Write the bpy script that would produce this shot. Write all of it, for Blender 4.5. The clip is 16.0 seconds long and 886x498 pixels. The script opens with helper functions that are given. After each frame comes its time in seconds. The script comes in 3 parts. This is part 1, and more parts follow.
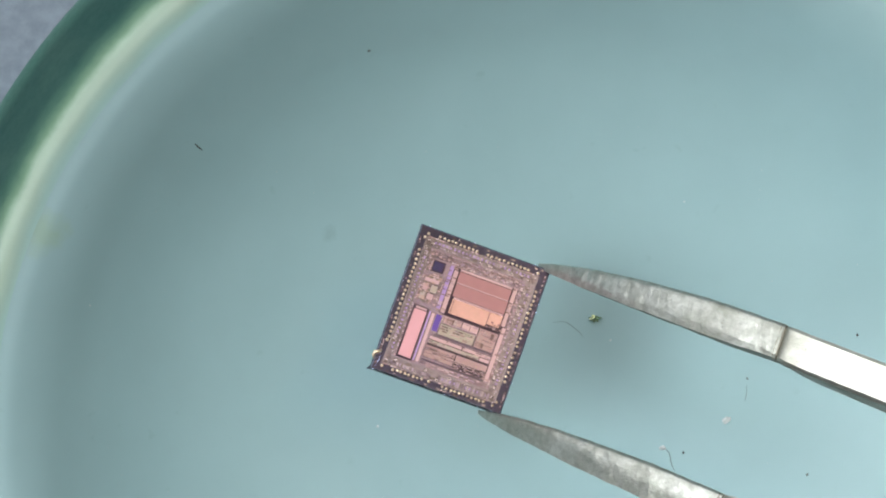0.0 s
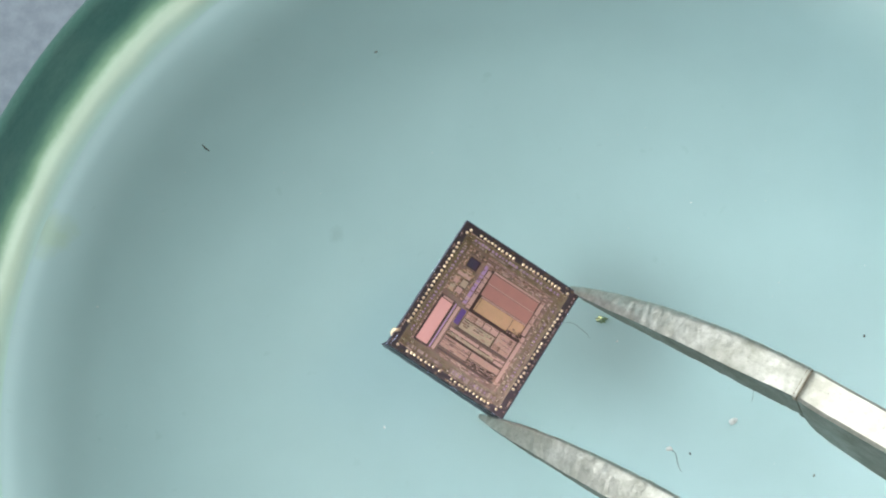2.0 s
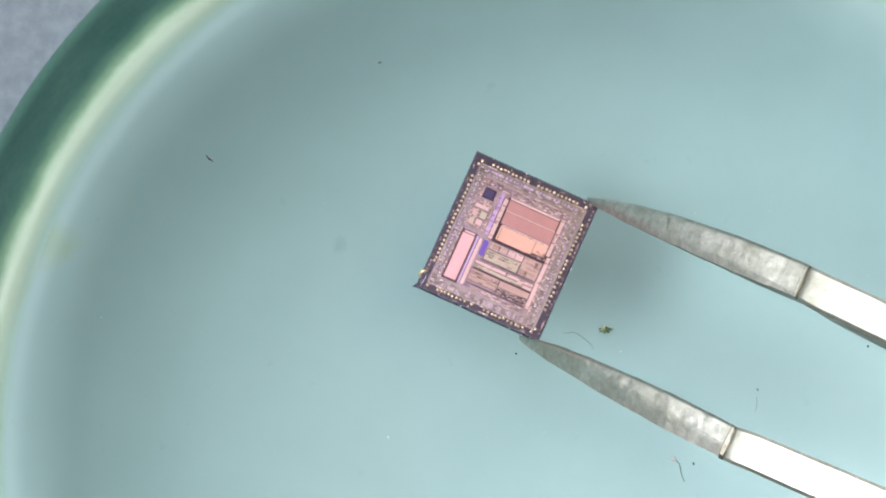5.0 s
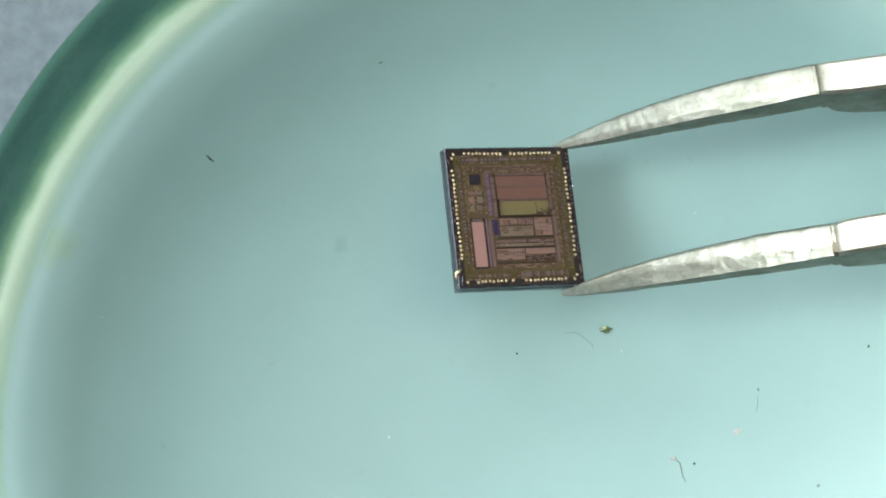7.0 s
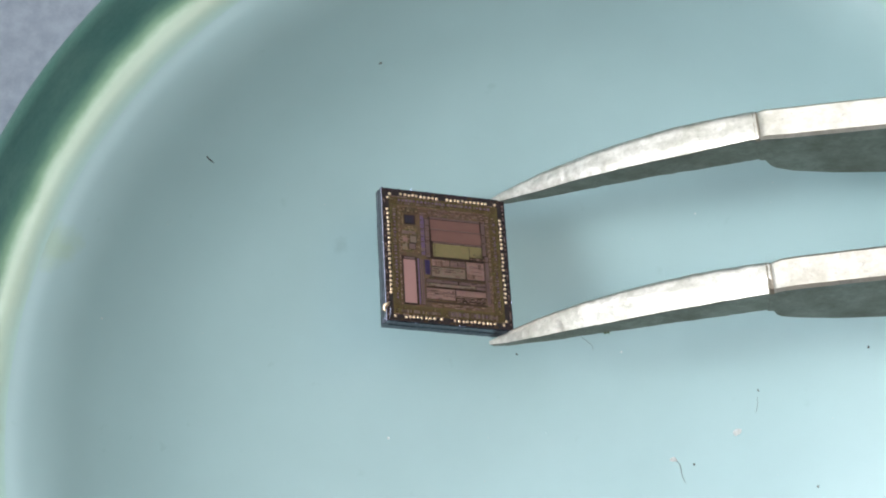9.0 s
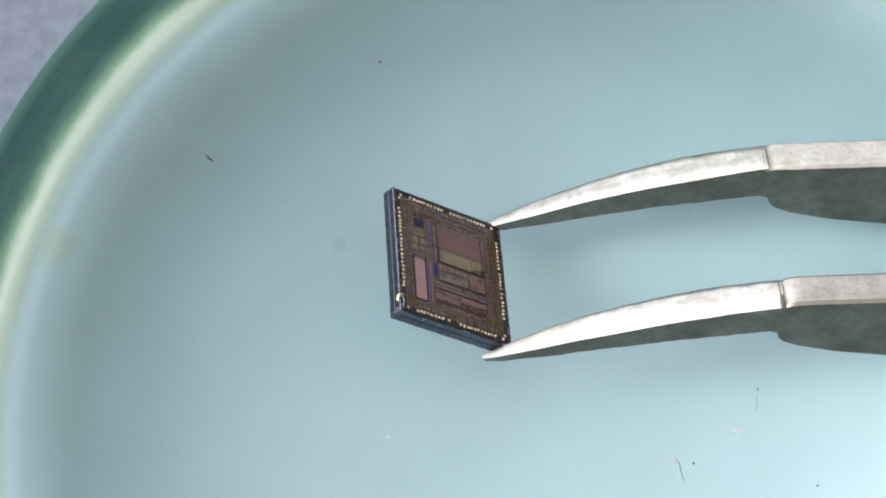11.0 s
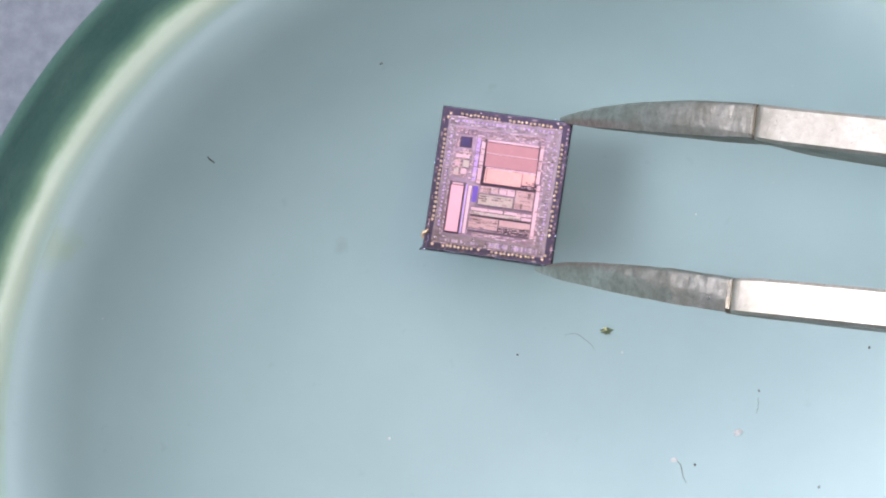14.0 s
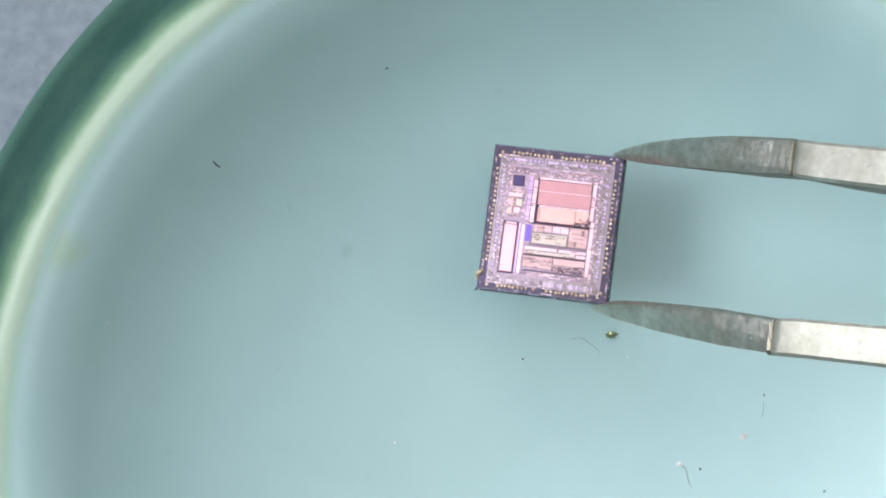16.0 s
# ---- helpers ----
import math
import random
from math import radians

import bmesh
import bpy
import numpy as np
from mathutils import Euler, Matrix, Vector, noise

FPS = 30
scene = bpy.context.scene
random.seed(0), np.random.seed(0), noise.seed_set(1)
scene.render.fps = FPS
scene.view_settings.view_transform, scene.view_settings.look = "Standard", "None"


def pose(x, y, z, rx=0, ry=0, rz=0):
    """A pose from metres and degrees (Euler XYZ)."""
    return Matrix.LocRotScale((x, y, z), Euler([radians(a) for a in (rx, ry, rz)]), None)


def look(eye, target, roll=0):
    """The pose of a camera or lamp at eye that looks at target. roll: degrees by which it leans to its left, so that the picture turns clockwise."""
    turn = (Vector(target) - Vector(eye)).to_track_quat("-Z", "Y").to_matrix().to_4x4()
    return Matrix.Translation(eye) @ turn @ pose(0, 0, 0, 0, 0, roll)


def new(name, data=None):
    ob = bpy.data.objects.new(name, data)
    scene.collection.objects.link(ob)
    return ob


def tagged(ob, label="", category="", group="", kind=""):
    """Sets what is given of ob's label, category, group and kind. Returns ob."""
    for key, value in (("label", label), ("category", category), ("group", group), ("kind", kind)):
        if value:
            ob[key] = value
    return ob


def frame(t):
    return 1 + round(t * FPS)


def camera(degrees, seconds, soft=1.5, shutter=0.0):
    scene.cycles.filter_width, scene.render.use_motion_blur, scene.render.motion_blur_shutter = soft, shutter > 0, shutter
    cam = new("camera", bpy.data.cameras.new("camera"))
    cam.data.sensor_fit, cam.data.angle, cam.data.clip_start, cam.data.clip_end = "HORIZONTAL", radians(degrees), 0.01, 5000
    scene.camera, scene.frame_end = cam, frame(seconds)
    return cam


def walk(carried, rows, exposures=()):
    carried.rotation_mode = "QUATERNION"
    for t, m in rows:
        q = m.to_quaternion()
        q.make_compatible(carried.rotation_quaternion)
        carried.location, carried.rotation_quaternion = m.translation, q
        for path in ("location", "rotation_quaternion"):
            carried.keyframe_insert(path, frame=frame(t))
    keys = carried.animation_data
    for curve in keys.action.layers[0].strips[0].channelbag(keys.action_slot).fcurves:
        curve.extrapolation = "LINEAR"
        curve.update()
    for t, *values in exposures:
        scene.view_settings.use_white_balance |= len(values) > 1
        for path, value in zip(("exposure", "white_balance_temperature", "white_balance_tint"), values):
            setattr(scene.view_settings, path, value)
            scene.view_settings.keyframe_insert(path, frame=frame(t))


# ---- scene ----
cam = camera(28.70, 16.0, soft=1.9)
walk(cam, [
    (0.0, pose(0.00056, -0.00056, 0.08885)),
    (0.5, pose(0.00056, -0.00062, 0.08885)),
    (1.0, pose(0.00047, -0.00051, 0.08885)),
    (1.5, pose(0.00035, -0.00067, 0.08885)),
    (2.0, pose(0.00022, -0.00051, 0.08885)),
    (2.5, pose(0.00018, -0.00036, 0.08885)),
    (3.0, pose(0.00011, -0.00022, 0.08885)),
    (3.5, pose(0.00013, -0.00024, 0.08885)),
    (4.0, pose(0.00011, -0.00013, 0.08885)),
    (6.5, pose(-0.00003, 0.00004, 0.08885)),
    (7.0, pose(-0.00000, 0.00000, 0.08885)),
    (7.5, pose(-0.00000, 0.00000, 0.08885)),
    (8.0, pose(-0.00000, 0.00004, 0.08885)),
    (8.5, pose(0.00004, -0.00004, 0.08885)),
    (9.0, pose(0.00001, 0.00004, 0.08885)),
    (11.5, pose(0.00004, -0.00003, 0.08885)),
    (12.0, pose(0.00001, -0.00004, 0.08885)),
    (12.5, pose(-0.00009, 0.00009, 0.08885)),
    (13.0, pose(-0.00000, 0.00003, 0.08885)),
    (13.5, pose(-0.00000, -0.00003, 0.08885)),
    (14.0, pose(-0.00003, 0.00006, 0.08885)),
    (14.5, pose(-0.00005, 0.00009, 0.08885)),
    (15.0, pose(-0.00022, 0.00022, 0.08885)),
    (15.5, pose(-0.00031, 0.00036, 0.08885)),
    (16.0, pose(-0.00030, 0.00028, 0.08885)),
], exposures=[
    (0.0, -0.30, 6273, 11.6),
    (0.5, -0.20, 6359, 10.2),
    (1.0, -0.10, 6423, 11.7),
    (1.5, 0.00, 6404, 9.5),
    (2.0, 0.00, 6404, 9.5),
    (2.5, 0.00, 6296, 8.7),
    (3.0, 0.00, 6211, 10.1),
    (3.5, 0.00, 6335, 13.1),
    (4.0, 0.00, 6355, 15.3),
    (6.5, 0.00, 6571, 4.3),
    (7.0, 0.00, 6504, 2.7),
    (7.5, 0.00, 6476, 5.8),
    (8.0, 0.00, 6495, 8.1),
    (8.5, 0.00, 6423, 11.7),
    (9.0, 0.00, 6416, 16.8),
    (11.5, 0.00, 6368, 22.4),
    (12.0, 0.00, 6427, 23.8),
    (12.5, 0.00, 6545, 26.6),
    (13.0, 0.00, 6474, 26.6),
    (13.5, 0.00, 6503, 27.3),
    (14.0, 0.00, 6462, 27.9),
    (14.5, 0.00, 6474, 26.6),
    (15.0, 0.00, 6368, 22.4),
    (15.5, 0.00, 6422, 20.3),
    (16.0, 0.00, 6398, 14.6),
])

MM = 0.001

# ---- light: the soft room, the ring of lamps above the dish (warmer on one side), a wide desk lamp and two added fills ----
world = bpy.data.worlds.new("room_light")
scene.world = world
world.use_nodes = True
wn, wl = world.node_tree.nodes, world.node_tree.links
wbg = wn["Background"]
wgeo = wn.new("ShaderNodeTexCoord")
wsep = wn.new("ShaderNodeSeparateXYZ")
wramp = wn.new("ShaderNodeValToRGB")
wl.new(wgeo.outputs["Generated"], wsep.inputs[0])
wl.new(wsep.outputs["Z"], wramp.inputs[0])
wramp.color_ramp.elements[0].color = (0.34, 0.35, 0.36, 1)
wramp.color_ramp.elements[1].color = (0.69, 0.69, 0.70, 1)
wl.new(wramp.outputs[0], wbg.inputs[0])
wbg.inputs[1].default_value = 0.15


def area_lamp(name, eye, target, width, height, watts, colour, spread):
    data = bpy.data.lights.new(name, "AREA")
    data.shape, data.size, data.size_y, data.energy, data.color = "ELLIPSE", width, height, watts, colour
    data.spread = radians(spread)
    lamp = new(name, data)
    lamp.matrix_world = look(eye, target)


# added lamp with no known source, brightens the dish's lower right
area_lamp("microscope_lamp", (-0.080, -0.045, 0.220), (0.082, -0.082, 0.0), 0.20, 0.20, 0.124, (0.97, 1.0, 0.99), 40)
for degrees, reach in ((-15, 0.100), (90, 0.078), (135, 0.078), (180, 0.070), (225, 0.042), (270, 0.078), (315, 0.078)):
    around = radians(degrees)
    warm = 0.5 + 0.5 * math.cos(around)
    area_lamp("ring_lamp", (0.010 + reach * math.cos(around), 0.090 + reach * math.sin(around), 0.250), (0.010, -0.010, 0.0), 0.052, 0.052, 0.055, (0.93 + 0.07 * warm, 0.92 - 0.08 * warm, 1.0 - 0.44 * warm), 180)
area_lamp("desk_lamp", (-0.162, 0.426, 0.216), (0.012, -0.012, 0.0), 0.80, 0.45, 1.88, (0.97, 1.0, 0.99), 180)
# unseen fill from the left, added to whiten the steel arms
area_lamp("window_light", (-0.330, 0.060, 0.130), (0.0, 0.0, 0.012), 0.36, 0.20, 0.28, (0.97, 1.0, 1.0), 180)

# ---- materials ----
def nodes_of(name):
    m = bpy.data.materials.new(name)
    m.use_nodes = True
    return m, m.node_tree.nodes, m.node_tree.links, m.node_tree.nodes["Principled BSDF"]


def coords(n, l, scale=(1, 1, 1)):
    tc, mp = n.new("ShaderNodeTexCoord"), n.new("ShaderNodeMapping")
    mp.inputs["Scale"].default_value = scale
    l.new(tc.outputs["Object"], mp.inputs[0])
    return mp.outputs[0]


def noise_tex(n, l, vec, scale, detail=6, rough=0.6):
    t = n.new("ShaderNodeTexNoise")
    t.inputs["Scale"].default_value, t.inputs["Detail"].default_value, t.inputs["Roughness"].default_value = scale, detail, rough
    l.new(vec, t.inputs["Vector"])
    return t.outputs["Fac"]


def ramp(n, l, fac, stops):
    r = n.new("ShaderNodeValToRGB")
    e = r.color_ramp.elements
    while len(e) < len(stops):
        e.new(0.5)
    for k, (p, c) in zip(e, stops):
        k.position, k.color = p, (*c, 1) if len(c) == 3 else c
    l.new(fac, r.inputs[0])
    return r.outputs[0]


def mixed(n, l, fac, a, b, mode="MIX"):
    m = n.new("ShaderNodeMix")
    m.data_type, m.blend_type = "RGBA", mode
    for sock, v in ((m.inputs[0], fac), (m.inputs[6], a), (m.inputs[7], b)):
        if isinstance(v, bpy.types.NodeSocket):
            l.new(v, sock)
        else:
            sock.default_value = v if isinstance(v, float) else (*v, 1)
    return m.outputs[2]


def bumped(n, l, p, height, strength, distance):
    b = n.new("ShaderNodeBump")
    b.inputs["Strength"].default_value, b.inputs["Distance"].default_value = strength, distance
    l.new(height, b.inputs["Height"])
    l.new(b.outputs[0], p.inputs["Normal"])


def enamel(name, light, dark, rough, speck=0.25, stains=()):
    m, n, l, p = nodes_of(name)
    v = coords(n, l)
    big, fine = noise_tex(n, l, v, 90, 4), noise_tex(n, l, v, 2600, 5, 0.7)
    col = mixed(n, l, ramp(n, l, big, [(0.35, (0, 0, 0)), (0.7, (1, 1, 1))]), dark, light)
    spots = ramp(n, l, noise_tex(n, l, v, 900, 2), [(0.70, (0, 0, 0)), (0.78, (speck, speck, speck))])
    col = mixed(n, l, spots, col, (dark[0] * 0.75, dark[1] * 0.78, dark[2] * 0.75))
    for x, y, z, reach, strength, tint in stains:
        gap = n.new("ShaderNodeVectorMath")
        gap.operation = "DISTANCE"
        gap.inputs[1].default_value = (x * MM, y * MM, z * MM)
        l.new(v, gap.inputs[0])
        edge = n.new("ShaderNodeMath")
        edge.operation = "MULTIPLY_ADD"
        edge.inputs[1].default_value = 0.55 * reach * MM
        l.new(noise_tex(n, l, v, 800 * 4 / reach, 4), edge.inputs[0]), l.new(gap.outputs["Value"], edge.inputs[2])
        spot = n.new("ShaderNodeMath")
        spot.operation = "MULTIPLY"
        spot.inputs[1].default_value = 1000 / reach
        l.new(edge.outputs[0], spot.inputs[0])
        col = mixed(n, l, ramp(n, l, spot.outputs[0], [(0.36, (strength,) * 3), (0.60, (0, 0, 0))]), col, tint)
    l.new(col, p.inputs["Base Color"])
    l.new(ramp(n, l, fine, [(0.3, (rough - 0.08,) * 3), (0.7, (rough + 0.1,) * 3)]), p.inputs["Roughness"])
    bumped(n, l, p, fine, 0.12, 0.00004)
    return m


def rim_glaze(name):
    """Glaze that runs from mint through cream to dark green, banded by the distance from the dish's axis."""
    m, n, l, p = nodes_of(name)
    v = coords(n, l)
    flat = n.new("ShaderNodeVectorMath")
    flat.operation = "MULTIPLY"
    flat.inputs[1].default_value = (1000 / 8, 1000 / 8, 0)
    l.new(v, flat.inputs[0])
    dist = n.new("ShaderNodeVectorMath")
    dist.operation = "LENGTH"
    l.new(flat.outputs[0], dist.inputs[0])
    cloud, fine = noise_tex(n, l, v, 260, 5, 0.6), noise_tex(n, l, v, 2600, 5, 0.7)
    wob = n.new("ShaderNodeMath")
    wob.operation = "MULTIPLY_ADD"
    wob.inputs[1].default_value, wob.inputs[2].default_value = 0.13, -3.04 - 0.065
    l.new(cloud, wob.inputs[0])
    add = n.new("ShaderNodeMath")
    l.new(dist.outputs["Value"], add.inputs[0]), l.new(wob.outputs[0], add.inputs[1])
    stops = [(25.2, (0.33, 0.52, 0.53)), (25.6, (0.34, 0.53, 0.49)), (25.9, (0.33, 0.48, 0.41)), (26.2, (0.36, 0.49, 0.39)),
             (26.6, (0.33, 0.45, 0.35)), (27.0, (0.14, 0.25, 0.16)), (27.5, (0.040, 0.115, 0.078)), (28.1, (0.010, 0.058, 0.046)), (29.9, (0.010, 0.055, 0.043)), (30.6, (0.04, 0.13, 0.095))]
    col = ramp(n, l, add.outputs[0], [((r / 8 - 3.04), c) for r, c in stops])
    col = mixed(n, l, ramp(n, l, cloud, [(0.3, (0.10, 0.10, 0.10)), (0.6, (0, 0, 0))]), col, (0.24, 0.38, 0.28))
    l.new(col, p.inputs["Base Color"])
    l.new(ramp(n, l, fine, [(0.3, (0.28, 0.28, 0.28)), (0.7, (0.42, 0.42, 0.42))]), p.inputs["Roughness"])
    p.inputs["IOR"].default_value = 1.45
    bumped(n, l, p, cloud, 0.25, 0.0002)
    return m


def steel(name, base, rough, stain, relief=0.55, blotch=0.42):
    m, n, l, p = nodes_of(name)
    v = coords(n, l)
    lines = noise_tex(n, l, coords(n, l, (1800, 2600, 1800)), 1.0, 6, 0.7)
    pits = noise_tex(n, l, v, 5200, 4, 0.7)
    cloud = noise_tex(n, l, v, 420, 5, 0.65)
    col = mixed(n, l, ramp(n, l, cloud, [(0.42, (0, 0, 0)), (0.72, (1, 1, 1))]), base, stain)
    col = mixed(n, l, ramp(n, l, pits, [(0.28, (0.5, 0.5, 0.5)), (0.40, (0, 0, 0))]), col, (0.15, 0.15, 0.13))
    smear = noise_tex(n, l, coords(n, l, (2200, 2600, 2200)), 1.0, 5, 0.7)
    col = mixed(n, l, ramp(n, l, smear, [(0.38, (blotch,) * 3), (0.60, (0, 0, 0))]), col, tuple(c * 0.9 for c in stain))
    l.new(col, p.inputs["Base Color"])
    p.inputs["Metallic"].default_value = 1.0
    l.new(ramp(n, l, cloud, [(0.3, (rough,) * 3), (0.75, (rough + 0.18,) * 3)]), p.inputs["Roughness"])
    both = n.new("ShaderNodeMath")
    l.new(lines, both.inputs[0]), l.new(pits, both.inputs[1])
    dents = n.new("ShaderNodeMath")
    dents.operation = "MULTIPLY_ADD"
    dents.inputs[1].default_value = 0.15
    l.new(noise_tex(n, l, v, 1700, 3), dents.inputs[0]), l.new(both.outputs[0], dents.inputs[2])
    bumped(n, l, p, dents.outputs[0], relief, 0.00004)
    return m


def circuit(name, base, second, rough=0.42, pitch=0.0, across=True, metal=0.1, depth=0.5, grit=0.2, tone=0.34, sheen=(1.0, 0.74, 0.84), ior=2.6):
    """Etched metal layers: fine parallel lines at the pitch in mm, with uneven cells."""
    m, n, l, p = nodes_of(name)
    v = coords(n, l)
    cloud = noise_tex(n, l, v, 1800, 3)
    base, second = (tuple(c * tone for c in k) for k in (base, second))
    col = mixed(n, l, ramp(n, l, cloud, [(0.38, (0, 0, 0)), (0.66, (1, 1, 1))]), base, second)
    if pitch:
        w = n.new("ShaderNodeTexWave")
        w.wave_type, w.bands_direction = "BANDS", "X" if across else "Y"
        w.inputs["Scale"].default_value = 0.314 / (pitch * MM)
        w.inputs["Distortion"].default_value = 0.0
        l.new(v, w.inputs["Vector"])
        lines = ramp(n, l, w.outputs["Fac"], [(0.25, (depth, depth, depth)), (0.6, (0, 0, 0))])
        col = mixed(n, l, lines, col, tuple(c * 0.35 for c in base))
    cells = n.new("ShaderNodeTexVoronoi")
    cells.distance, cells.inputs["Scale"].default_value = "CHEBYCHEV", 9000
    l.new(v, cells.inputs["Vector"])
    col = mixed(n, l, grit, col, mixed(n, l, 1.0, col, cells.outputs["Color"], "MULTIPLY"))
    l.new(col, p.inputs["Base Color"])
    p.inputs["Metallic"].default_value, p.inputs["Roughness"].default_value = metal, rough
    p.inputs["IOR"].default_value, p.inputs["Specular Tint"].default_value = ior, (*sheen, 1)
    bumped(n, l, p, cloud, 0.08, 0.00002)
    return m


def islands(name, base, sheens, rough=0.3, ior=2.7):
    """Tiny cells of one diffuse colour whose film tint differs from cell to cell."""
    m, n, l, p = nodes_of(name)
    g = n.new("ShaderNodeNewGeometry")
    k = len(sheens)
    film = ramp(n, l, g.outputs["Random Per Island"], [(i / k, c) for i, c in enumerate(sheens)])
    n[-1].color_ramp.interpolation = "CONSTANT"
    l.new(film, p.inputs["Specular Tint"])
    l.new(mixed(n, l, 0.5, base, mixed(n, l, 1.0, base, film, "MULTIPLY")), p.inputs["Base Color"])
    p.inputs["Roughness"].default_value, p.inputs["IOR"].default_value = rough, ior
    return m


def plain(name, col, rough=0.5, metal=0.0, scale=4000, vary=0.35):
    m, n, l, p = nodes_of(name)
    f = noise_tex(n, l, coords(n, l), scale, 5)
    l.new(mixed(n, l, ramp(n, l, f, [(0.3, (0, 0, 0)), (0.7, (1, 1, 1))]), tuple(c * (1 - vary) for c in col), col), p.inputs["Base Color"])
    p.inputs["Roughness"].default_value, p.inputs["Metallic"].default_value = rough, metal
    bumped(n, l, p, f, 0.3, 0.00003)
    return m


MAT_BOWL = enamel("pale_mint_glaze", (0.338, 0.513, 0.532), (0.310, 0.473, 0.490), 0.45, stains=((-23.25, 9.6, 8.8, 4.0, 0.5, (0.30, 0.44, 0.28)), (-10.45, 9.6, 1.9, 1.5, 0.30, (0.20, 0.31, 0.32))))
MAT_RIM = rim_glaze("two_tone_rim_glaze")
MAT_TABLE = plain("pale_grey_felt", (0.275, 0.345, 0.41), 0.95, 0, 1400, 0.25)
MAT_STEEL = steel("worn_stainless_steel", (0.66, 0.665, 0.60), 0.34, (0.44, 0.435, 0.36), 0.5, 0.45)
MAT_TIP = steel("ground_stainless_steel", (0.65, 0.655, 0.60), 0.27, (0.33, 0.335, 0.275), 0.65, 0.5)
# darker, rougher copy of the arm steel, for faces picked by direction
MAT_SIDE = steel("dull_dark_steel", (0.25, 0.25, 0.215), 0.50, (0.15, 0.15, 0.115))
MAT_NECK = steel("brown_stained_steel", (0.34, 0.32, 0.26), 0.42, (0.21, 0.19, 0.15))
MAT_FACET = plain("broken_silicon", (0.62, 0.66, 0.85), 0.16, 1.0, 9000, 0.3)
MAT_BEVEL = plain("bevelled_silicon", (0.28, 0.30, 0.38), 0.26, 1.0, 7000, 0.6)
MAT_SILICON = plain("sawn_silicon", (0.11, 0.13, 0.16), 0.28, 0.8, 5000, 0.5)
MAT_SCRIBE = circuit("violet_black_scribe_lane", (0.08, 0.07, 0.07), (0.11, 0.09, 0.085), 0.24, sheen=(0.26, 0.22, 0.42), ior=1.75)
MAT_RING = circuit("olive_brown_supply_ring", (0.33, 0.27, 0.10), (0.25, 0.20, 0.07), 0.22, 0.055, True, depth=0.35, sheen=(0.46, 0.38, 0.58), ior=2.45)
MAT_FIELD = circuit("mauve_brown_core_field", (0.36, 0.25, 0.13), (0.26, 0.18, 0.09), 0.24, sheen=(0.48, 0.37, 0.58), ior=2.7)
MAT_MEMORY = circuit("dusky_rose_memory_array", (0.58, 0.34, 0.25), (0.50, 0.29, 0.21), 0.31, 0.03, False, depth=0.15, grit=0.06, tone=0.24, sheen=(0.78, 0.40, 0.50), ior=2.7)
MAT_SALMON = circuit("salmon_memory_array", (0.50, 0.46, 0.20), (0.43, 0.42, 0.17), 0.24, 0.03, False, depth=0.12, grit=0.06, tone=0.36, sheen=(1.0, 0.50, 0.60), ior=2.8)
MAT_PINK = circuit("smooth_pink_array", (0.95, 0.60, 0.52), (0.90, 0.56, 0.48), 0.31, grit=0.03, tone=0.34, sheen=(1.0, 0.50, 0.68), ior=3.0)
MAT_LIGHT = circuit("pale_pink_metal_strip", (0.90, 0.68, 0.50), (0.74, 0.52, 0.38), 0.30, 0.05, False, depth=0.35, tone=0.09, sheen=(0.95, 0.66, 0.74), ior=3.6)
MAT_STRIPED = circuit("striped_rose_cells", (0.62, 0.40, 0.33), (0.48, 0.30, 0.24), 0.37, 0.07, True, depth=0.6, tone=0.40, sheen=(1.0, 0.68, 0.74))
MAT_GREY = circuit("grey_green_cells", (0.50, 0.39, 0.29), (0.40, 0.32, 0.23), 0.30, 0.06, True, depth=0.4, tone=0.38, sheen=(0.86, 0.80, 0.74))
MAT_BLUE = circuit("deep_blue_capacitor", (0.09, 0.09, 0.12), (0.12, 0.11, 0.14), 0.26, 0.08, True, depth=0.6, sheen=(0.20, 0.15, 0.46), ior=2.0)
MAT_BUS = circuit("blue_violet_bus", (0.08, 0.08, 0.13), (0.11, 0.10, 0.16), 0.28, 0.09, False, depth=0.5, sheen=(0.34, 0.20, 0.95), ior=2.6)
MAT_DARK = circuit("dark_violet_trench", (0.075, 0.056, 0.045), (0.11, 0.08, 0.06), 0.22, sheen=(0.30, 0.18, 0.42), ior=1.5)
MAT_VIOLET = circuit("lilac_metal_strip", (0.55, 0.45, 0.50), (0.45, 0.36, 0.42), 0.36, 0.05, False, depth=0.4, tone=0.10, sheen=(0.70, 0.48, 1.0), ior=4.0)
MAT_CELLS = islands("mixed_cell_metal", (0.12, 0.085, 0.055), [(1.0, 0.76, 0.82), (0.10, 0.07, 0.12), (0.60, 0.42, 0.44), (1.0, 0.86, 0.92), (0.24, 0.16, 0.18), (0.56, 0.42, 0.60)])
MAT_CONTACT = islands("contact_bar_metal", (0.085, 0.065, 0.035), [(0.80, 0.66, 0.84), (0.30, 0.24, 0.34), (0.60, 0.48, 0.64), (0.90, 0.76, 0.86), (0.42, 0.34, 0.44)], 0.30, 2.6)
MAT_LIME = islands("olive_lime_cells", (0.105, 0.105, 0.028), [(1.0, 0.62, 0.70), (0.14, 0.10, 0.14), (0.80, 0.50, 0.52), (0.30, 0.20, 0.26), (1.0, 0.72, 0.86)])
MAT_RAILS = islands("ring_rail_metal", (0.085, 0.062, 0.026), [(0.60, 0.50, 0.60), (0.12, 0.09, 0.12), (0.40, 0.32, 0.38), (0.90, 0.78, 0.88), (0.26, 0.20, 0.20)], 0.22, 2.5)
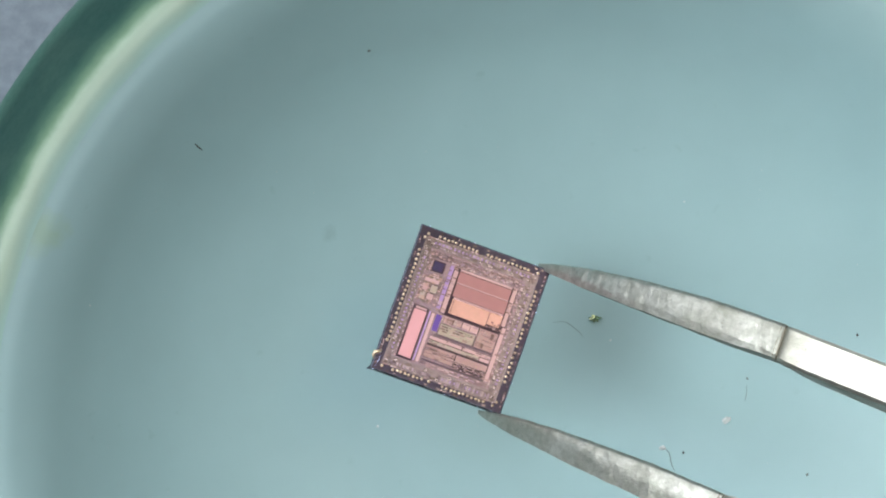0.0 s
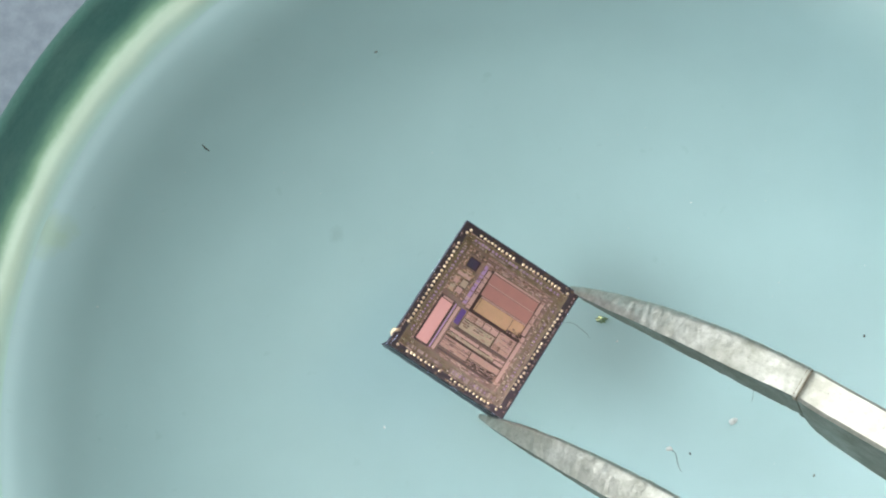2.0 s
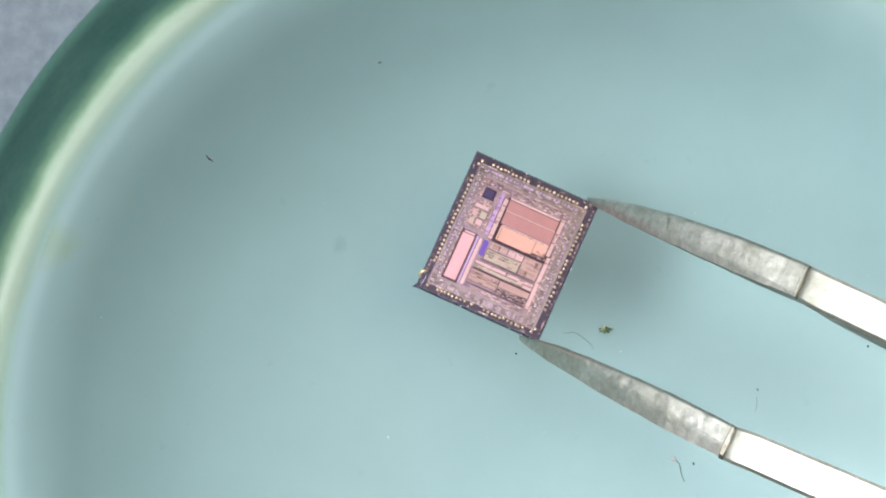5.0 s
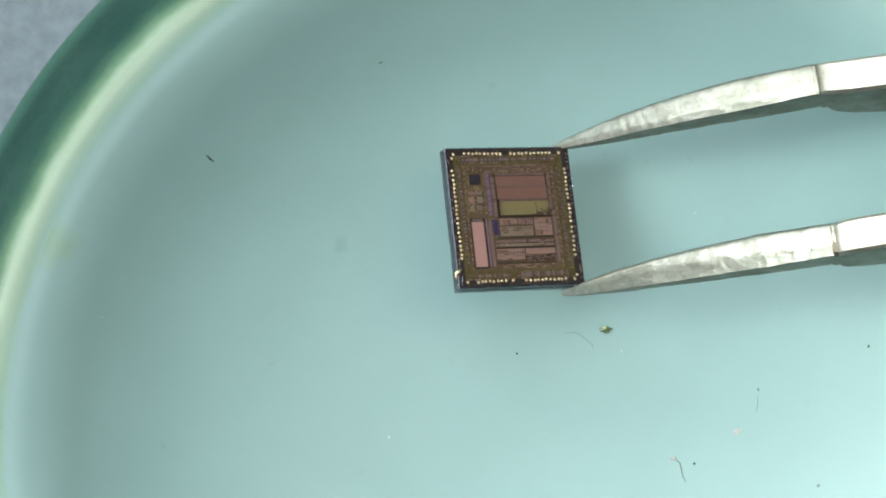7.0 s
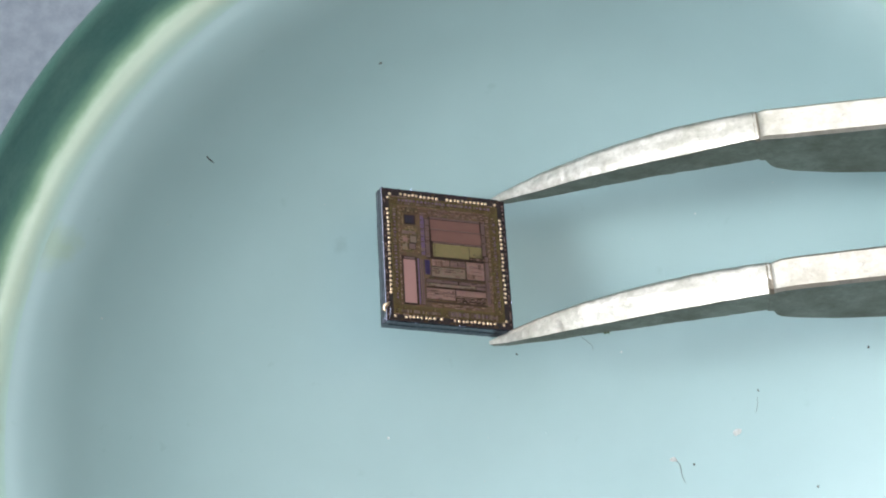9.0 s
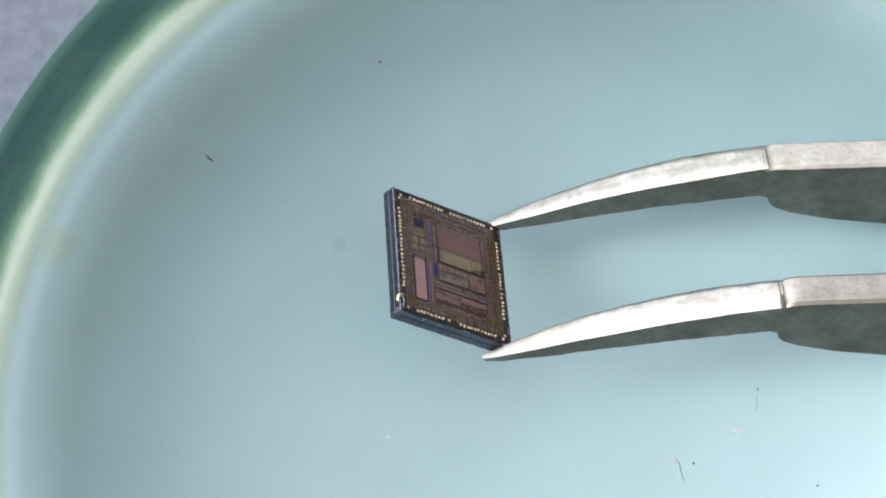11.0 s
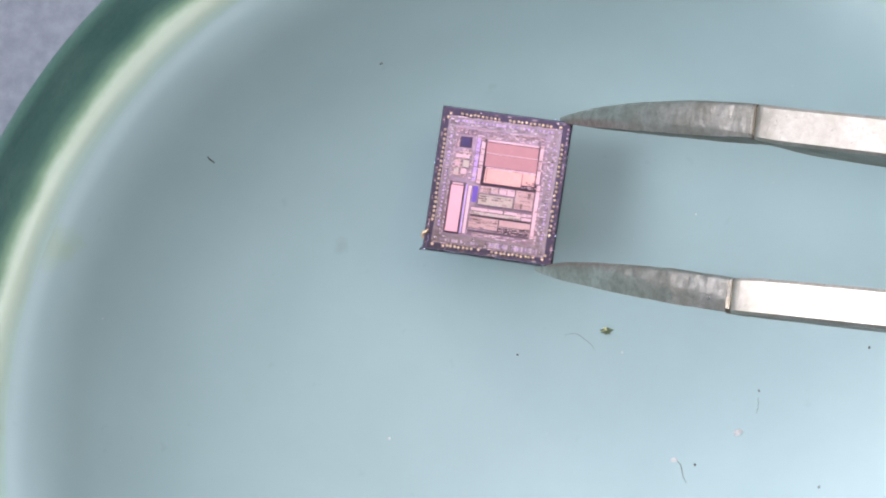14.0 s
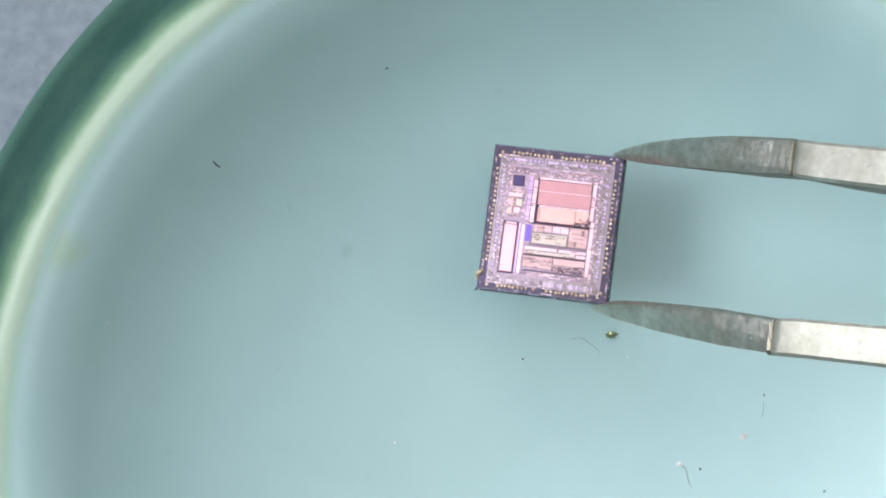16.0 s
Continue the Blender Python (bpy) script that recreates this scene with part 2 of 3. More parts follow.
MAT_GOLD = plain("gold_bond", (1.0, 0.80, 0.56), 0.40, 1.0, 9000, 0.3)
MAT_HAIR = plain("black_fibre", (0.06, 0.065, 0.06), 0.7)
MAT_GREY_FIBRE = plain("grey_fibre", (0.21, 0.27, 0.26), 0.8)
MAT_CRUMB = plain("white_crumb", (0.70, 0.76, 0.75), 0.6)
MAT_FLAKE = plain("green_flake", (0.38, 0.48, 0.29), 0.20, 0.6, 3000, 0.6)
MAT_DUST = plain("grey_dust", (0.55, 0.64, 0.63), 0.7)


# ---- builders ----
def mesh_of(name, bm, material, smooth=False):
    me = bpy.data.meshes.new(name)
    if smooth:
        for fc in bm.faces:
            fc.smooth = True
    bm.normal_update()
    bm.to_mesh(me)
    bm.free()
    me.materials.append(material)
    return me


def part(name, bm, material, parent=None, label="", smooth=False):
    ob = new(name, mesh_of(name, bm, material, smooth))
    if parent is not None:
        ob.parent = parent
    if label:
        tagged(ob, label)
    return ob


def slab(bm, x0, y0, x1, y1, z0, z1, bevel=0.0):
    """A box in mm; bevel draws its top in."""
    b = bevel
    low = [bm.verts.new(Vector(q) * MM) for q in ((x0, y0, z0), (x1, y0, z0), (x1, y1, z0), (x0, y1, z0))]
    top = [bm.verts.new(Vector(q) * MM) for q in ((x0 + b, y0 + b, z1), (x1 - b, y0 + b, z1), (x1 - b, y1 - b, z1), (x0 + b, y1 - b, z1))]
    bm.faces.new(top)
    bm.faces.new(low[::-1])
    for i in range(4):
        j = (i + 1) % 4
        bm.faces.new((low[i], low[j], top[j], top[i]))


def revolve(profile, centre, steps=192, closed=True):
    bm = bmesh.new()
    rings = []
    for k in range(steps):
        a = 2 * math.pi * k / steps
        rings.append([bm.verts.new(((centre[0] + r * math.cos(a)) * MM, (centre[1] + r * math.sin(a)) * MM, z * MM)) for r, z in profile])
    n = len(profile)
    for k in range(steps):
        a, b = rings[k], rings[(k + 1) % steps]
        for i in range(n if closed else n - 1):
            j = (i + 1) % n
            bm.faces.new((a[i], a[j], b[j], b[i]))
    bmesh.ops.recalc_face_normals(bm, faces=bm.faces)
    for e in bm.edges:
        e.smooth = e.calc_face_angle(0.0) < radians(32)
    return bm


def tube(points, radii, sides=6):
    bm = bmesh.new()
    rings = []
    pts = [Vector(q) for q in points]
    for i, q in enumerate(pts):
        d = (pts[min(i + 1, len(pts) - 1)] - pts[max(i - 1, 0)]).normalized()
        u = d.cross(Vector((0.13, 0.21, 0.97))).normalized()
        w = d.cross(u)
        rings.append([bm.verts.new((q + (u * math.cos(a) + w * math.sin(a)) * radii[i]) * MM) for a in (2 * math.pi * k / sides for k in range(sides))])
    for a, b in zip(rings, rings[1:]):
        for k in range(sides):
            j = (k + 1) % sides
            bm.faces.new((a[k], a[j], b[j], b[k]))
    bm.faces.new(rings[0][::-1])
    bm.faces.new(rings[-1])
    bmesh.ops.recalc_face_normals(bm, faces=bm.faces)
    return bm


# ---- table ----
bm = bmesh.new()
slab(bm, -900, -900, 900, 900, -32, -3)
tagged(part("table_top", bm, MAT_TABLE), "pale blue-grey felt table surface under the dish", "table", kind="structure")

# ---- dish: a shallow glazed saucer with a rolled rim ----
DISH = (5.3, -9.4)
PROFILE = ((0.02, 0), (6.8, 0.35), (12.75, 1.4), (17.0, 2.83), (19.55, 4.23), (21.7, 6.05), (23.4, 7.8), (24.65, 8.7), (25.5, 9.0))


def curve_through(points, steps):
    """Catmull-Rom through profile points."""
    out = []
    p = [points[0], *points, points[-1]]
    for i in range(1, len(p) - 2):
        for k in range(steps):
            t = k / steps
            q = []
            for c in (0, 1):
                a, b, d, e = p[i - 1][c], p[i][c], p[i + 1][c], p[i + 2][c]
                q.append(0.5 * (2 * b + (d - a) * t + (2 * a - 5 * b + 4 * d - e) * t * t + (3 * b - a - 3 * d + e) * t ** 3))
            out.append((q[0], q[1]))
    out.append(points[-1])
    return out


RIM = ((25.9, 9.14), (26.3, 9.21), (26.7, 9.14), (27.1, 8.88), (27.6, 8.38), (28.4, 7.45), (29.3, 6.35), (30.1, 5.35), (30.7, 4.4), (30.9, 3.7), (30.4, 3.3), (28.6, 3.8), (26.2, 5.6))
run = curve_through(PROFILE + RIM, 6)
joint = 6 * (len(PROFILE) - 1)
inner, rim_run = run[:joint + 1], run[joint:]


def bowl_height(x, y):
    r = math.hypot(x - DISH[0], y - DISH[1])
    for (r0, z0), (r1, z1) in zip(inner, inner[1:]):
        if r <= r1:
            return z0 + (z1 - z0) * (r - r0) / (r1 - r0)
    return inner[-1][1]


dish = tagged(new("dish"), "pale mint-green glazed saucer with a dark green rolled rim", "dish")
dish.location = (DISH[0] * MM, DISH[1] * MM, 0)
under = [(25.5, 7.4), (23.8, 6.2), (20.4, 2.6), (17.4, -1.2), (17.0, -2.98), (15.3, -2.98), (14.9, -1.6), (0.02, -1.6)]
part("bowl", revolve(inner + under, (0, 0)), MAT_BOWL, dish, "pale mint-green glazed hollow", True)
rim = [(25.495, 7.4)] + rim_run
part("rim", revolve(rim, (0, 0)), MAT_RIM, dish, "rolled rim, cream crest and dark green outside", True)


# ---- things lying in the dish ----
def on_bowl(pts, lift):
    return [(x, y, bowl_height(x, y) + lift) for x, y in pts]


def fibre(name, pts, r, material, label, lift=0.0):
    fine = curve_through(pts, 5)
    fine = [(x + 0.02 * math.sin(9 * i), y + 0.02 * math.cos(7 * i)) for i, (x, y) in enumerate(fine)] if len(pts) > 2 else list(pts)
    n = len(fine)
    rad = [r * (0.45 + 0.55 * math.sin(math.pi * (i + 0.6) / (n + 0.2))) for i in range(n)]
    return tagged(part(name, tube(on_bowl(fine, r * 0.6 + lift), rad), material, smooth=True), label, "fibre")


def crumb(name, x, y, size, material, label, category, flat=0.6, seed=1):
    rnd = random.Random(seed)
    bm = bmesh.new()
    bmesh.ops.create_icosphere(bm, subdivisions=2, radius=size * 0.5 * MM)
    for v in bm.verts:
        k = 1 + 0.75 * noise.noise(v.co * 1400 / size + Vector((seed * 3.1, 0, 0))) + rnd.uniform(-0.20, 0.20)
        v.co = Vector((v.co.x * k, v.co.y * k * 0.8, v.co.z * k * flat))
    ob = part(name, bm, material)
    ob.matrix_world = pose(x * MM, y * MM, (bowl_height(x, y) + size * 0.5 * flat * 0.7) * MM, 0, 0, 40 * seed)
    return tagged(ob, label, category)


def curve_pts(*flat):
    return list(zip(flat[::2], flat[1::2]))


fibre("fibre", curve_pts(-11.30, 4.46, -11.16, 4.33, -11.02, 4.18), 0.036, MAT_HAIR, "short black fibre on the dish wall")
fibre("fibre", curve_pts(6.19, -4.36, 6.68, -4.25, 7.11, -4.48, 7.57, -4.83, 7.69, -5.12), 0.015, MAT_GREY_FIBRE, "thin curled grey fibre in the dish")
fibre("fibre", curve_pts(11.78, -10.72, 12.10, -10.94, 12.21, -11.51, 12.40, -11.88), 0.024, MAT_GREY_FIBRE, "thin hooked grey fibre in the dish")
fibre("fibre", curve_pts(15.96, -7.48, 15.96, -7.94, 15.88, -8.28), 0.016, MAT_GREY_FIBRE, "faint short grey fibre in the dish")
crumb("speck", 15.98, -7.13, 0.13, MAT_GREY_FIBRE, "small grey speck in the dish", "speck", 0.6, 3)
rnd = random.Random(23)
bm = bmesh.new()
ring = [(math.cos(a) * q, math.sin(a) * q * 0.7, rnd.uniform(-0.08, 0.16)) for a, q in ((2 * math.pi * (k + rnd.uniform(-0.3, 0.3)) / 15, 0.56 * rnd.uniform(0.36, 0.72)) for k in range(15))]
top = [bm.verts.new(Vector((x, y, z + 0.05)) * MM) for x, y, z in ring]
low = [bm.verts.new(Vector((x, y, z - 0.02)) * MM) for x, y, z in ring]
peak, base = bm.verts.new((0, 0, 0.00016)), bm.verts.new((0, 0, -0.00008))
for k in range(15):
    j = (k + 1) % 15
    bm.faces.new((peak, top[k], top[j]))
    bm.faces.new((base, low[j], low[k]))
    bm.faces.new((top[k], low[k], low[j], top[j]))
flake = tagged(part("flake", bm, MAT_FLAKE), "shiny yellow-green flake in the dish", "flake")
flake.location = (8.30 * MM, -4.10 * MM, (bowl_height(8.30, -4.10) + 0.1) * MM)
crumb("crumb", 14.93, -9.25, 0.40, MAT_CRUMB, "small white crumb in the dish", "crumb", 0.5, 1)
crumb("crumb", 11.78, -10.72, 0.30, MAT_CRUMB, "small white crumb beside a fibre", "crumb", 0.5, 4)
crumb("speck", 21.18, -4.84, 0.14, MAT_HAIR, "tiny black speck in the dish", "speck", 0.7, 6)
crumb("speck", 12.83, -10.95, 0.14, MAT_HAIR, "tiny black speck in the dish", "speck", 0.7, 7)
crumb("speck", 3.79, -5.35, 0.12, MAT_HAIR, "tiny black speck in the dish", "speck", 0.7, 8)
crumb("speck", -3.02, 9.07, 0.18, MAT_GREY_FIBRE, "small grey speck on the dish wall", "speck", 0.4, 9)
crumb("speck", 12.69, 1.82, 0.10, MAT_CRUMB, "tiny pale speck in the dish", "speck", 0.6, 10)
crumb("speck", 9.13, -5.23, 0.12, MAT_CRUMB, "tiny pale speck in the dish", "speck", 0.6, 11)
crumb("speck", -2.77, -9.62, 0.16, MAT_CRUMB, "faint pale speck in the dish", "speck", 0.3, 12)
crumb("speck", -16.19, -3.24, 0.10, MAT_CRUMB, "small pale speck on the dish wall", "speck", 0.3, 13)
crumb("speck", 18.90, -11.91, 0.18, MAT_GREY_FIBRE, "faint grey speck in the dish", "speck", 0.25, 14)


# fine dust over the glaze
rnd = random.Random(11)
bm = bmesh.new()
for k in range(170):
    a, r = rnd.uniform(0, 6.283), 24.0 * math.sqrt(rnd.random())
    x, y, q = DISH[0] + r * math.cos(a), DISH[1] + r * math.sin(a), rnd.uniform(0.010, 0.028)
    bmesh.ops.create_icosphere(bm, subdivisions=1, radius=q * MM, matrix=pose(x * MM, y * MM, (bowl_height(x, y) + q * 0.4) * MM, 0, 0, k) @ Matrix.Diagonal((rnd.uniform(0.6, 2.2), 0.7, 0.6, 1)))
tagged(part("dust", bm, MAT_DUST), "fine pale dust specks on the dish glaze", "dust", kind="stuff")

# ---- the die: bare silicon chip, its top face at z = 0 of its own space ----
HW, HH, THICK = 3.04, 3.39, 0.72
die = tagged(new("silicon_die"), "bare silicon chip with pink circuit blocks and gold pads", "chip")

rnd = random.Random(4)
bm = bmesh.new()
edge = []
for (xa, ya), (xb, yb) in (((-HW, -HH), (HW, -HH)), ((HW, -HH), (HW, HH)), ((HW, HH), (-HW, HH)), ((-HW, HH), (-HW, -HH))):
    for k in range(36):
        f = k / 36
        j = 0 if k == 0 else rnd.uniform(-0.012, 0.006)
        x, y = xa + (xb - xa) * f, ya + (yb - ya) * f
        out = Vector((0, -1 if ya < 0 else 1)) if ya == yb else Vector((1 if xa > 0 else -1, 0))
        edge.append((x + out.x * j, y + out.y * j))
levels = [(-THICK, 0.03), (-THICK * 0.55, 0.03), (-THICK * 0.5, 0.0), (-0.03, 0.0), (-0.012, -0.02)]
rings = [[bm.verts.new(((x * (1 + g / 3)) * MM, (y * (1 + g / 3)) * MM, z * MM)) for x, y in edge] for z, g in levels]
for a, b in zip(rings, rings[1:]):
    for i in range(len(edge)):
        j = (i + 1) % len(edge)
        bm.faces.new((a[i], a[j], b[j], b[i]))
bm.faces.new(rings[0][::-1])
bm.faces.new(rings[-1])
part("substrate", bm, MAT_SILICON, die, "dark sawn silicon body")


def layer(name, x0, y0, x1, y1, z, material, label=""):
    bm = bmesh.new()
    slab(bm, min(x0, x1), min(y0, y1), max(x0, x1), max(y0, y1), -0.02, z, 0.006)
    return part(name, bm, material, die, label)


layer("scribe_lane", -3.01, -3.345, 3.01, 3.345, 0.000, MAT_SCRIBE, "violet-black bare edge lane")
layer("supply_ring", -2.68, -3.03, 2.65, 3.00, 0.006, MAT_RING, "brown-mauve supply ring")
layer("core_field", -2.28, -2.56, 2.16, 2.56, 0.012, MAT_FIELD, "mauve-brown core")

# memory arrays
layer("memory_trench", -0.90, -0.10, 1.98, 2.08, 0.015, MAT_DARK)
layer("memory_block", -0.74, 1.46, 1.70, 1.96, 0.022, MAT_MEMORY, "dusky rose memory array")
layer("memory_block", -0.72, 0.82, 1.72, 1.42, 0.022, MAT_MEMORY, "dusky rose memory array")
layer("memory_line", -0.72, 1.42, 1.72, 1.47, 0.026, MAT_LIGHT)
layer("memory_line", -0.62, 0.74, 1.70, 0.81, 0.026, MAT_LIGHT, "bright line between arrays")
layer("memory_block", -0.66, 0.04, 1.10, 0.73, 0.022, MAT_SALMON, "salmon memory array")
layer("memory_block", 1.12, 0.16, 1.72, 0.73, 0.022, MAT_SALMON, "salmon memory array")
layer("driver_strip", -1.22, 0.02, -1.04, 2.24, 0.020, MAT_VIOLET)
layer("driver_strip", -1.00, -0.04, -0.80, 1.96, 0.024, MAT_LIGHT)
layer("driver_strip", 1.76, 0.30, 1.94, 2.10, 0.024, MAT_LIGHT)
layer("driver_strip", 1.84, -2.26, 2.02, 0.26, 0.024, MAT_LIGHT)
layer("driver_strip", -0.74, 1.98, 1.70, 2.08, 0.020, MAT_LIGHT)

# analogue corner
layer("capacitor", -2.00, 1.56, -1.44, 2.08, 0.020, MAT_DARK, "deep blue capacitor square")
layer("capacitor_plate", -1.95, 1.62, -1.52, 2.02, 0.032, MAT_BLUE)
layer("analogue_cell", -1.80, 0.30, -1.50, 0.58, 0.028, MAT_LIGHT, "small pale square")
layer("analogue_cell", -2.12, 1.06, -1.46, 1.24, 0.020, MAT_LIGHT)
layer("analogue_cell", -2.10, 0.66, -1.86, 0.98, 0.020, MAT_STRIPED)
layer("analogue_cell", -1.74, 0.64, -1.44, 0.98, 0.022, MAT_GREY)
layer("analogue_cell", -2.12, 0.24, -1.88, 0.58, 0.020, MAT_GREY)

# the smooth pink array with its dark frame
layer("array_trench", -2.20, -2.52, -1.46, -0.06, 0.015, MAT_DARK)
layer("pixel_block", -2.12, -2.42, -1.54, -0.24, 0.024, MAT_PINK, "smooth bright pink array")
layer("array_head", -2.08, -0.21, -1.56, -0.11, 0.022, MAT_LIGHT)
layer("array_strip", -1.44, -2.44, -1.36, -0.14, 0.022, MAT_VIOLET, "lilac strip beside the array")
layer("array_strip", -1.31, -2.44, -1.16, -0.18, 0.024, MAT_LIGHT)
layer("diagonal_bus", -1.10, -0.92, -0.84, -0.16, 0.020, MAT_BUS)

# logic blocks
layer("logic_block", -0.74, -0.42, 0.10, -0.12, 0.022, MAT_STRIPED)
layer("logic_block", 0.14, -0.42, 0.88, -0.12, 0.022, MAT_LIGHT)
layer("logic_block", -0.78, -0.98, 0.84, -0.50, 0.022, MAT_GREY, "grey-green logic block")
layer("logic_block", 0.92, -0.98, 1.78, -0.10, 0.022, MAT_STRIPED, "striped rose logic block")
layer("bus_trench", -0.92, -1.08, 1.80, -1.02, 0.015, MAT_DARK)
layer("bus_trench", -1.06, -1.56, 1.80, -1.49, 0.026, MAT_DARK)
layer("logic_block", -1.06, -1.30, 0.46, -1.15, 0.022, MAT_LIGHT)
layer("logic_block", 0.50, -1.30, 1.80, -1.15, 0.022, MAT_LIGHT)
layer("logic_block", -1.06, -1.48, 1.30, -1.33, 0.022, MAT_GREY)
layer("logic_block", 1.34, -1.48, 1.80, -1.33, 0.022, MAT_LIGHT)
layer("logic_block", -1.08, -2.12, 0.30, -1.58, 0.022, MAT_STRIPED)
layer("logic_block", 0.34, -1.86, 1.80, -1.58, 0.022, MAT_STRIPED)
layer("bus_trench", 0.34, -2.20, 1.80, -1.90, 0.018, MAT_DARK)
layer("bus_trench", -1.08, -2.30, 1.80, -2.22, 0.018, MAT_DARK)


def cells(name, x0, y0, x1, y1, columns, rows, z, material, seed, label, fill=0.8, thin=0.7):
    """A field of tiny raised cells of uneven width, joined in one mesh."""
    rnd = random.Random(seed)
    bm = bmesh.new()
    dy = (y1 - y0) / rows
    for r in range(rows):
        x = x0
        while x < x1 - 0.01:
            w = (x1 - x0) / columns * rnd.uniform(0.4, 1.8)
            if rnd.random() < fill:
                slab(bm, x, y0 + r * dy, min(x + w * 0.86, x1), y0 + (r + thin) * dy, z - 0.012, z + rnd.uniform(0, 0.004))
            x += w
    return tagged(part(name, bm, material, die, label), kind="stuff")


cells("interface_block", -0.82, 2.14, 1.98, 2.52, 22, 5, 0.020, MAT_CELLS, 1, "row of tiny interface cells")
cells("analogue_field", -2.22, 0.14, -1.28, 1.50, 8, 15, 0.018, MAT_LIME, 2, "scattered analogue cells", 0.68)
cells("analogue_field", -2.22, 2.18, -1.28, 2.46, 9, 4, 0.018, MAT_LIME, 31, "scattered analogue cells", 0.7)
cells("analogue_field", -2.22, 1.52, -2.02, 2.16, 3, 8, 0.018, MAT_LIME, 39, "scattered analogue cells", 0.7)
cells("logic_field", 0.36, -2.20, 1.80, -1.90, 18, 5, 0.024, MAT_CELLS, 3, "dense logic cells", 0.7)
cells("logic_field", -1.06, -2.10, 0.28, -1.60, 8, 7, 0.026, MAT_CELLS, 4, "dense logic cells", 0.35)
cells("logic_field", -0.76, -0.94, 0.80, -0.54, 9, 4, 0.026, MAT_CELLS, 5, "dense logic cells", 0.4)
cells("logic_field", -1.10, -2.52, 1.98, -2.32, 16, 3, 0.018, MAT_CELLS, 6, "dense logic cells", 0.7)
cells("logic_field", 1.14, 0.02, 1.74, 0.14, 8, 2, 0.026, MAT_CELLS, 7, "dense logic cells", 0.8)
cells("logic_field", 1.30, 0.20, 1.70, 0.36, 6, 2, 0.026, MAT_DARK, 8, "dark mark in the array", 0.6)
cells("supply_rail", -2.58, 2.60, 2.54, 2.90, 46, 3, 0.012, MAT_RAILS, 9, "supply rails", 0.8, 0.6)
cells("supply_rail", -2.58, -2.94, 2.54, -2.60, 46, 3, 0.012, MAT_RAILS, 10, "supply rails", 0.8, 0.6)
cells("supply_rail", -2.58, -2.58, -2.30, 2.58, 2.5, 56, 0.012, MAT_RAILS, 11, "supply rails", 0.8, 0.6)
cells("supply_rail", 2.18, -2.58, 2.54, 2.58, 3, 56, 0.012, MAT_RAILS, 12, "supply rails", 0.8, 0.6)
cells("contact_strip", -0.10, -2.94, 2.30, -2.66, 36, 1, 0.018, MAT_CONTACT, 21, "row of pale contact bars", 0.9, 0.9)
cells("contact_strip", -2.30, -2.92, -0.40, -2.76, 26, 1, 0.018, MAT_CONTACT, 22, "row of pale contact bars", 0.75, 0.9)
cells("contact_strip", -2.30, 2.72, 2.30, 2.88, 60, 1, 0.018, MAT_CONTACT, 23, "row of pale contact bars", 0.7, 0.9)
cells("contact_strip", -2.30, 2.60, 0.10, 2.69, 26, 1, 0.018, MAT_CONTACT, 32, "row of pale contact bars", 0.6, 0.9)
cells("contact_strip", -2.54, -2.40, -2.38, 2.40, 1.4, 40, 0.018, MAT_CONTACT, 24, "column of pale contact bars", 0.7, 0.5)
cells("contact_strip", 2.30, -2.40, 2.48, 2.40, 1.4, 40, 0.018, MAT_CONTACT, 25, "column of pale contact bars", 0.75, 0.5)
cells("edge_circuit", 2.04, -2.5, 2.16, 2.5, 1.2, 60, 0.020, MAT_CELLS, 33, "fine cells beside the core", 0.8, 0.6)
cells("edge_circuit", -2.28, -2.5, -2.21, 2.5, 1.0, 60, 0.020, MAT_CELLS, 34, "fine cells beside the core", 0.8, 0.6)
cells("wiring", -1.06, -2.12, 1.80, -1.58, 3, 9, 0.0285, MAT_CELLS, 35, "fine horizontal wiring", 0.6, 0.35)
cells("wiring", -0.76, -0.98, 1.78, -0.12, 4, 13, 0.0285, MAT_CELLS, 36, "fine horizontal wiring", 0.45, 0.3)
cells("wiring", -1.30, 2.10, 2.0, 2.54, 6, 8, 0.0265, MAT_CELLS, 37, "fine horizontal wiring", 0.5, 0.35)
cells("wiring", -0.62, 0.72, 1.72, 0.80, 2, 2, 0.0285, MAT_LIGHT, 38, "bright bus line", 0.9, 0.5)
cells("logic_field", 0.94, -0.94, 1.76, -0.14, 9, 3, 0.026, MAT_CELLS, 26, "dense logic cells", 0.3, 0.9)
cells("logic_field", -0.70, -0.40, 0.86, -0.14, 20, 1, 0.026, MAT_CELLS, 27, "dense logic cells", 0.4, 0.9)
cells("logic_field", -1.04, -1.47, 1.78, -1.16, 14, 5, 0.027, MAT_CELLS, 28, "dense logic cells", 0.3, 0.7)
cells("driver_block", -1.24, 0.02, -0.80, 2.26, 2, 26, 0.027, MAT_CELLS, 29, "row drivers beside the memory", 0.35, 0.6)
cells("driver_block", 1.74, -2.2, 2.06, 2.1, 2, 40, 0.027, MAT_CELLS, 30, "row drivers beside the memory", 0.3, 0.6)
cells("edge_mark", -2.94, -3.30, 2.94, -3.20, 40, 1, 0.006, MAT_RAILS, 13, "faint test marks", 0.3)
cells("edge_mark", -2.94, 3.22, 2.94, 3.31, 40, 1, 0.006, MAT_RAILS, 14, "faint test marks", 0.25)

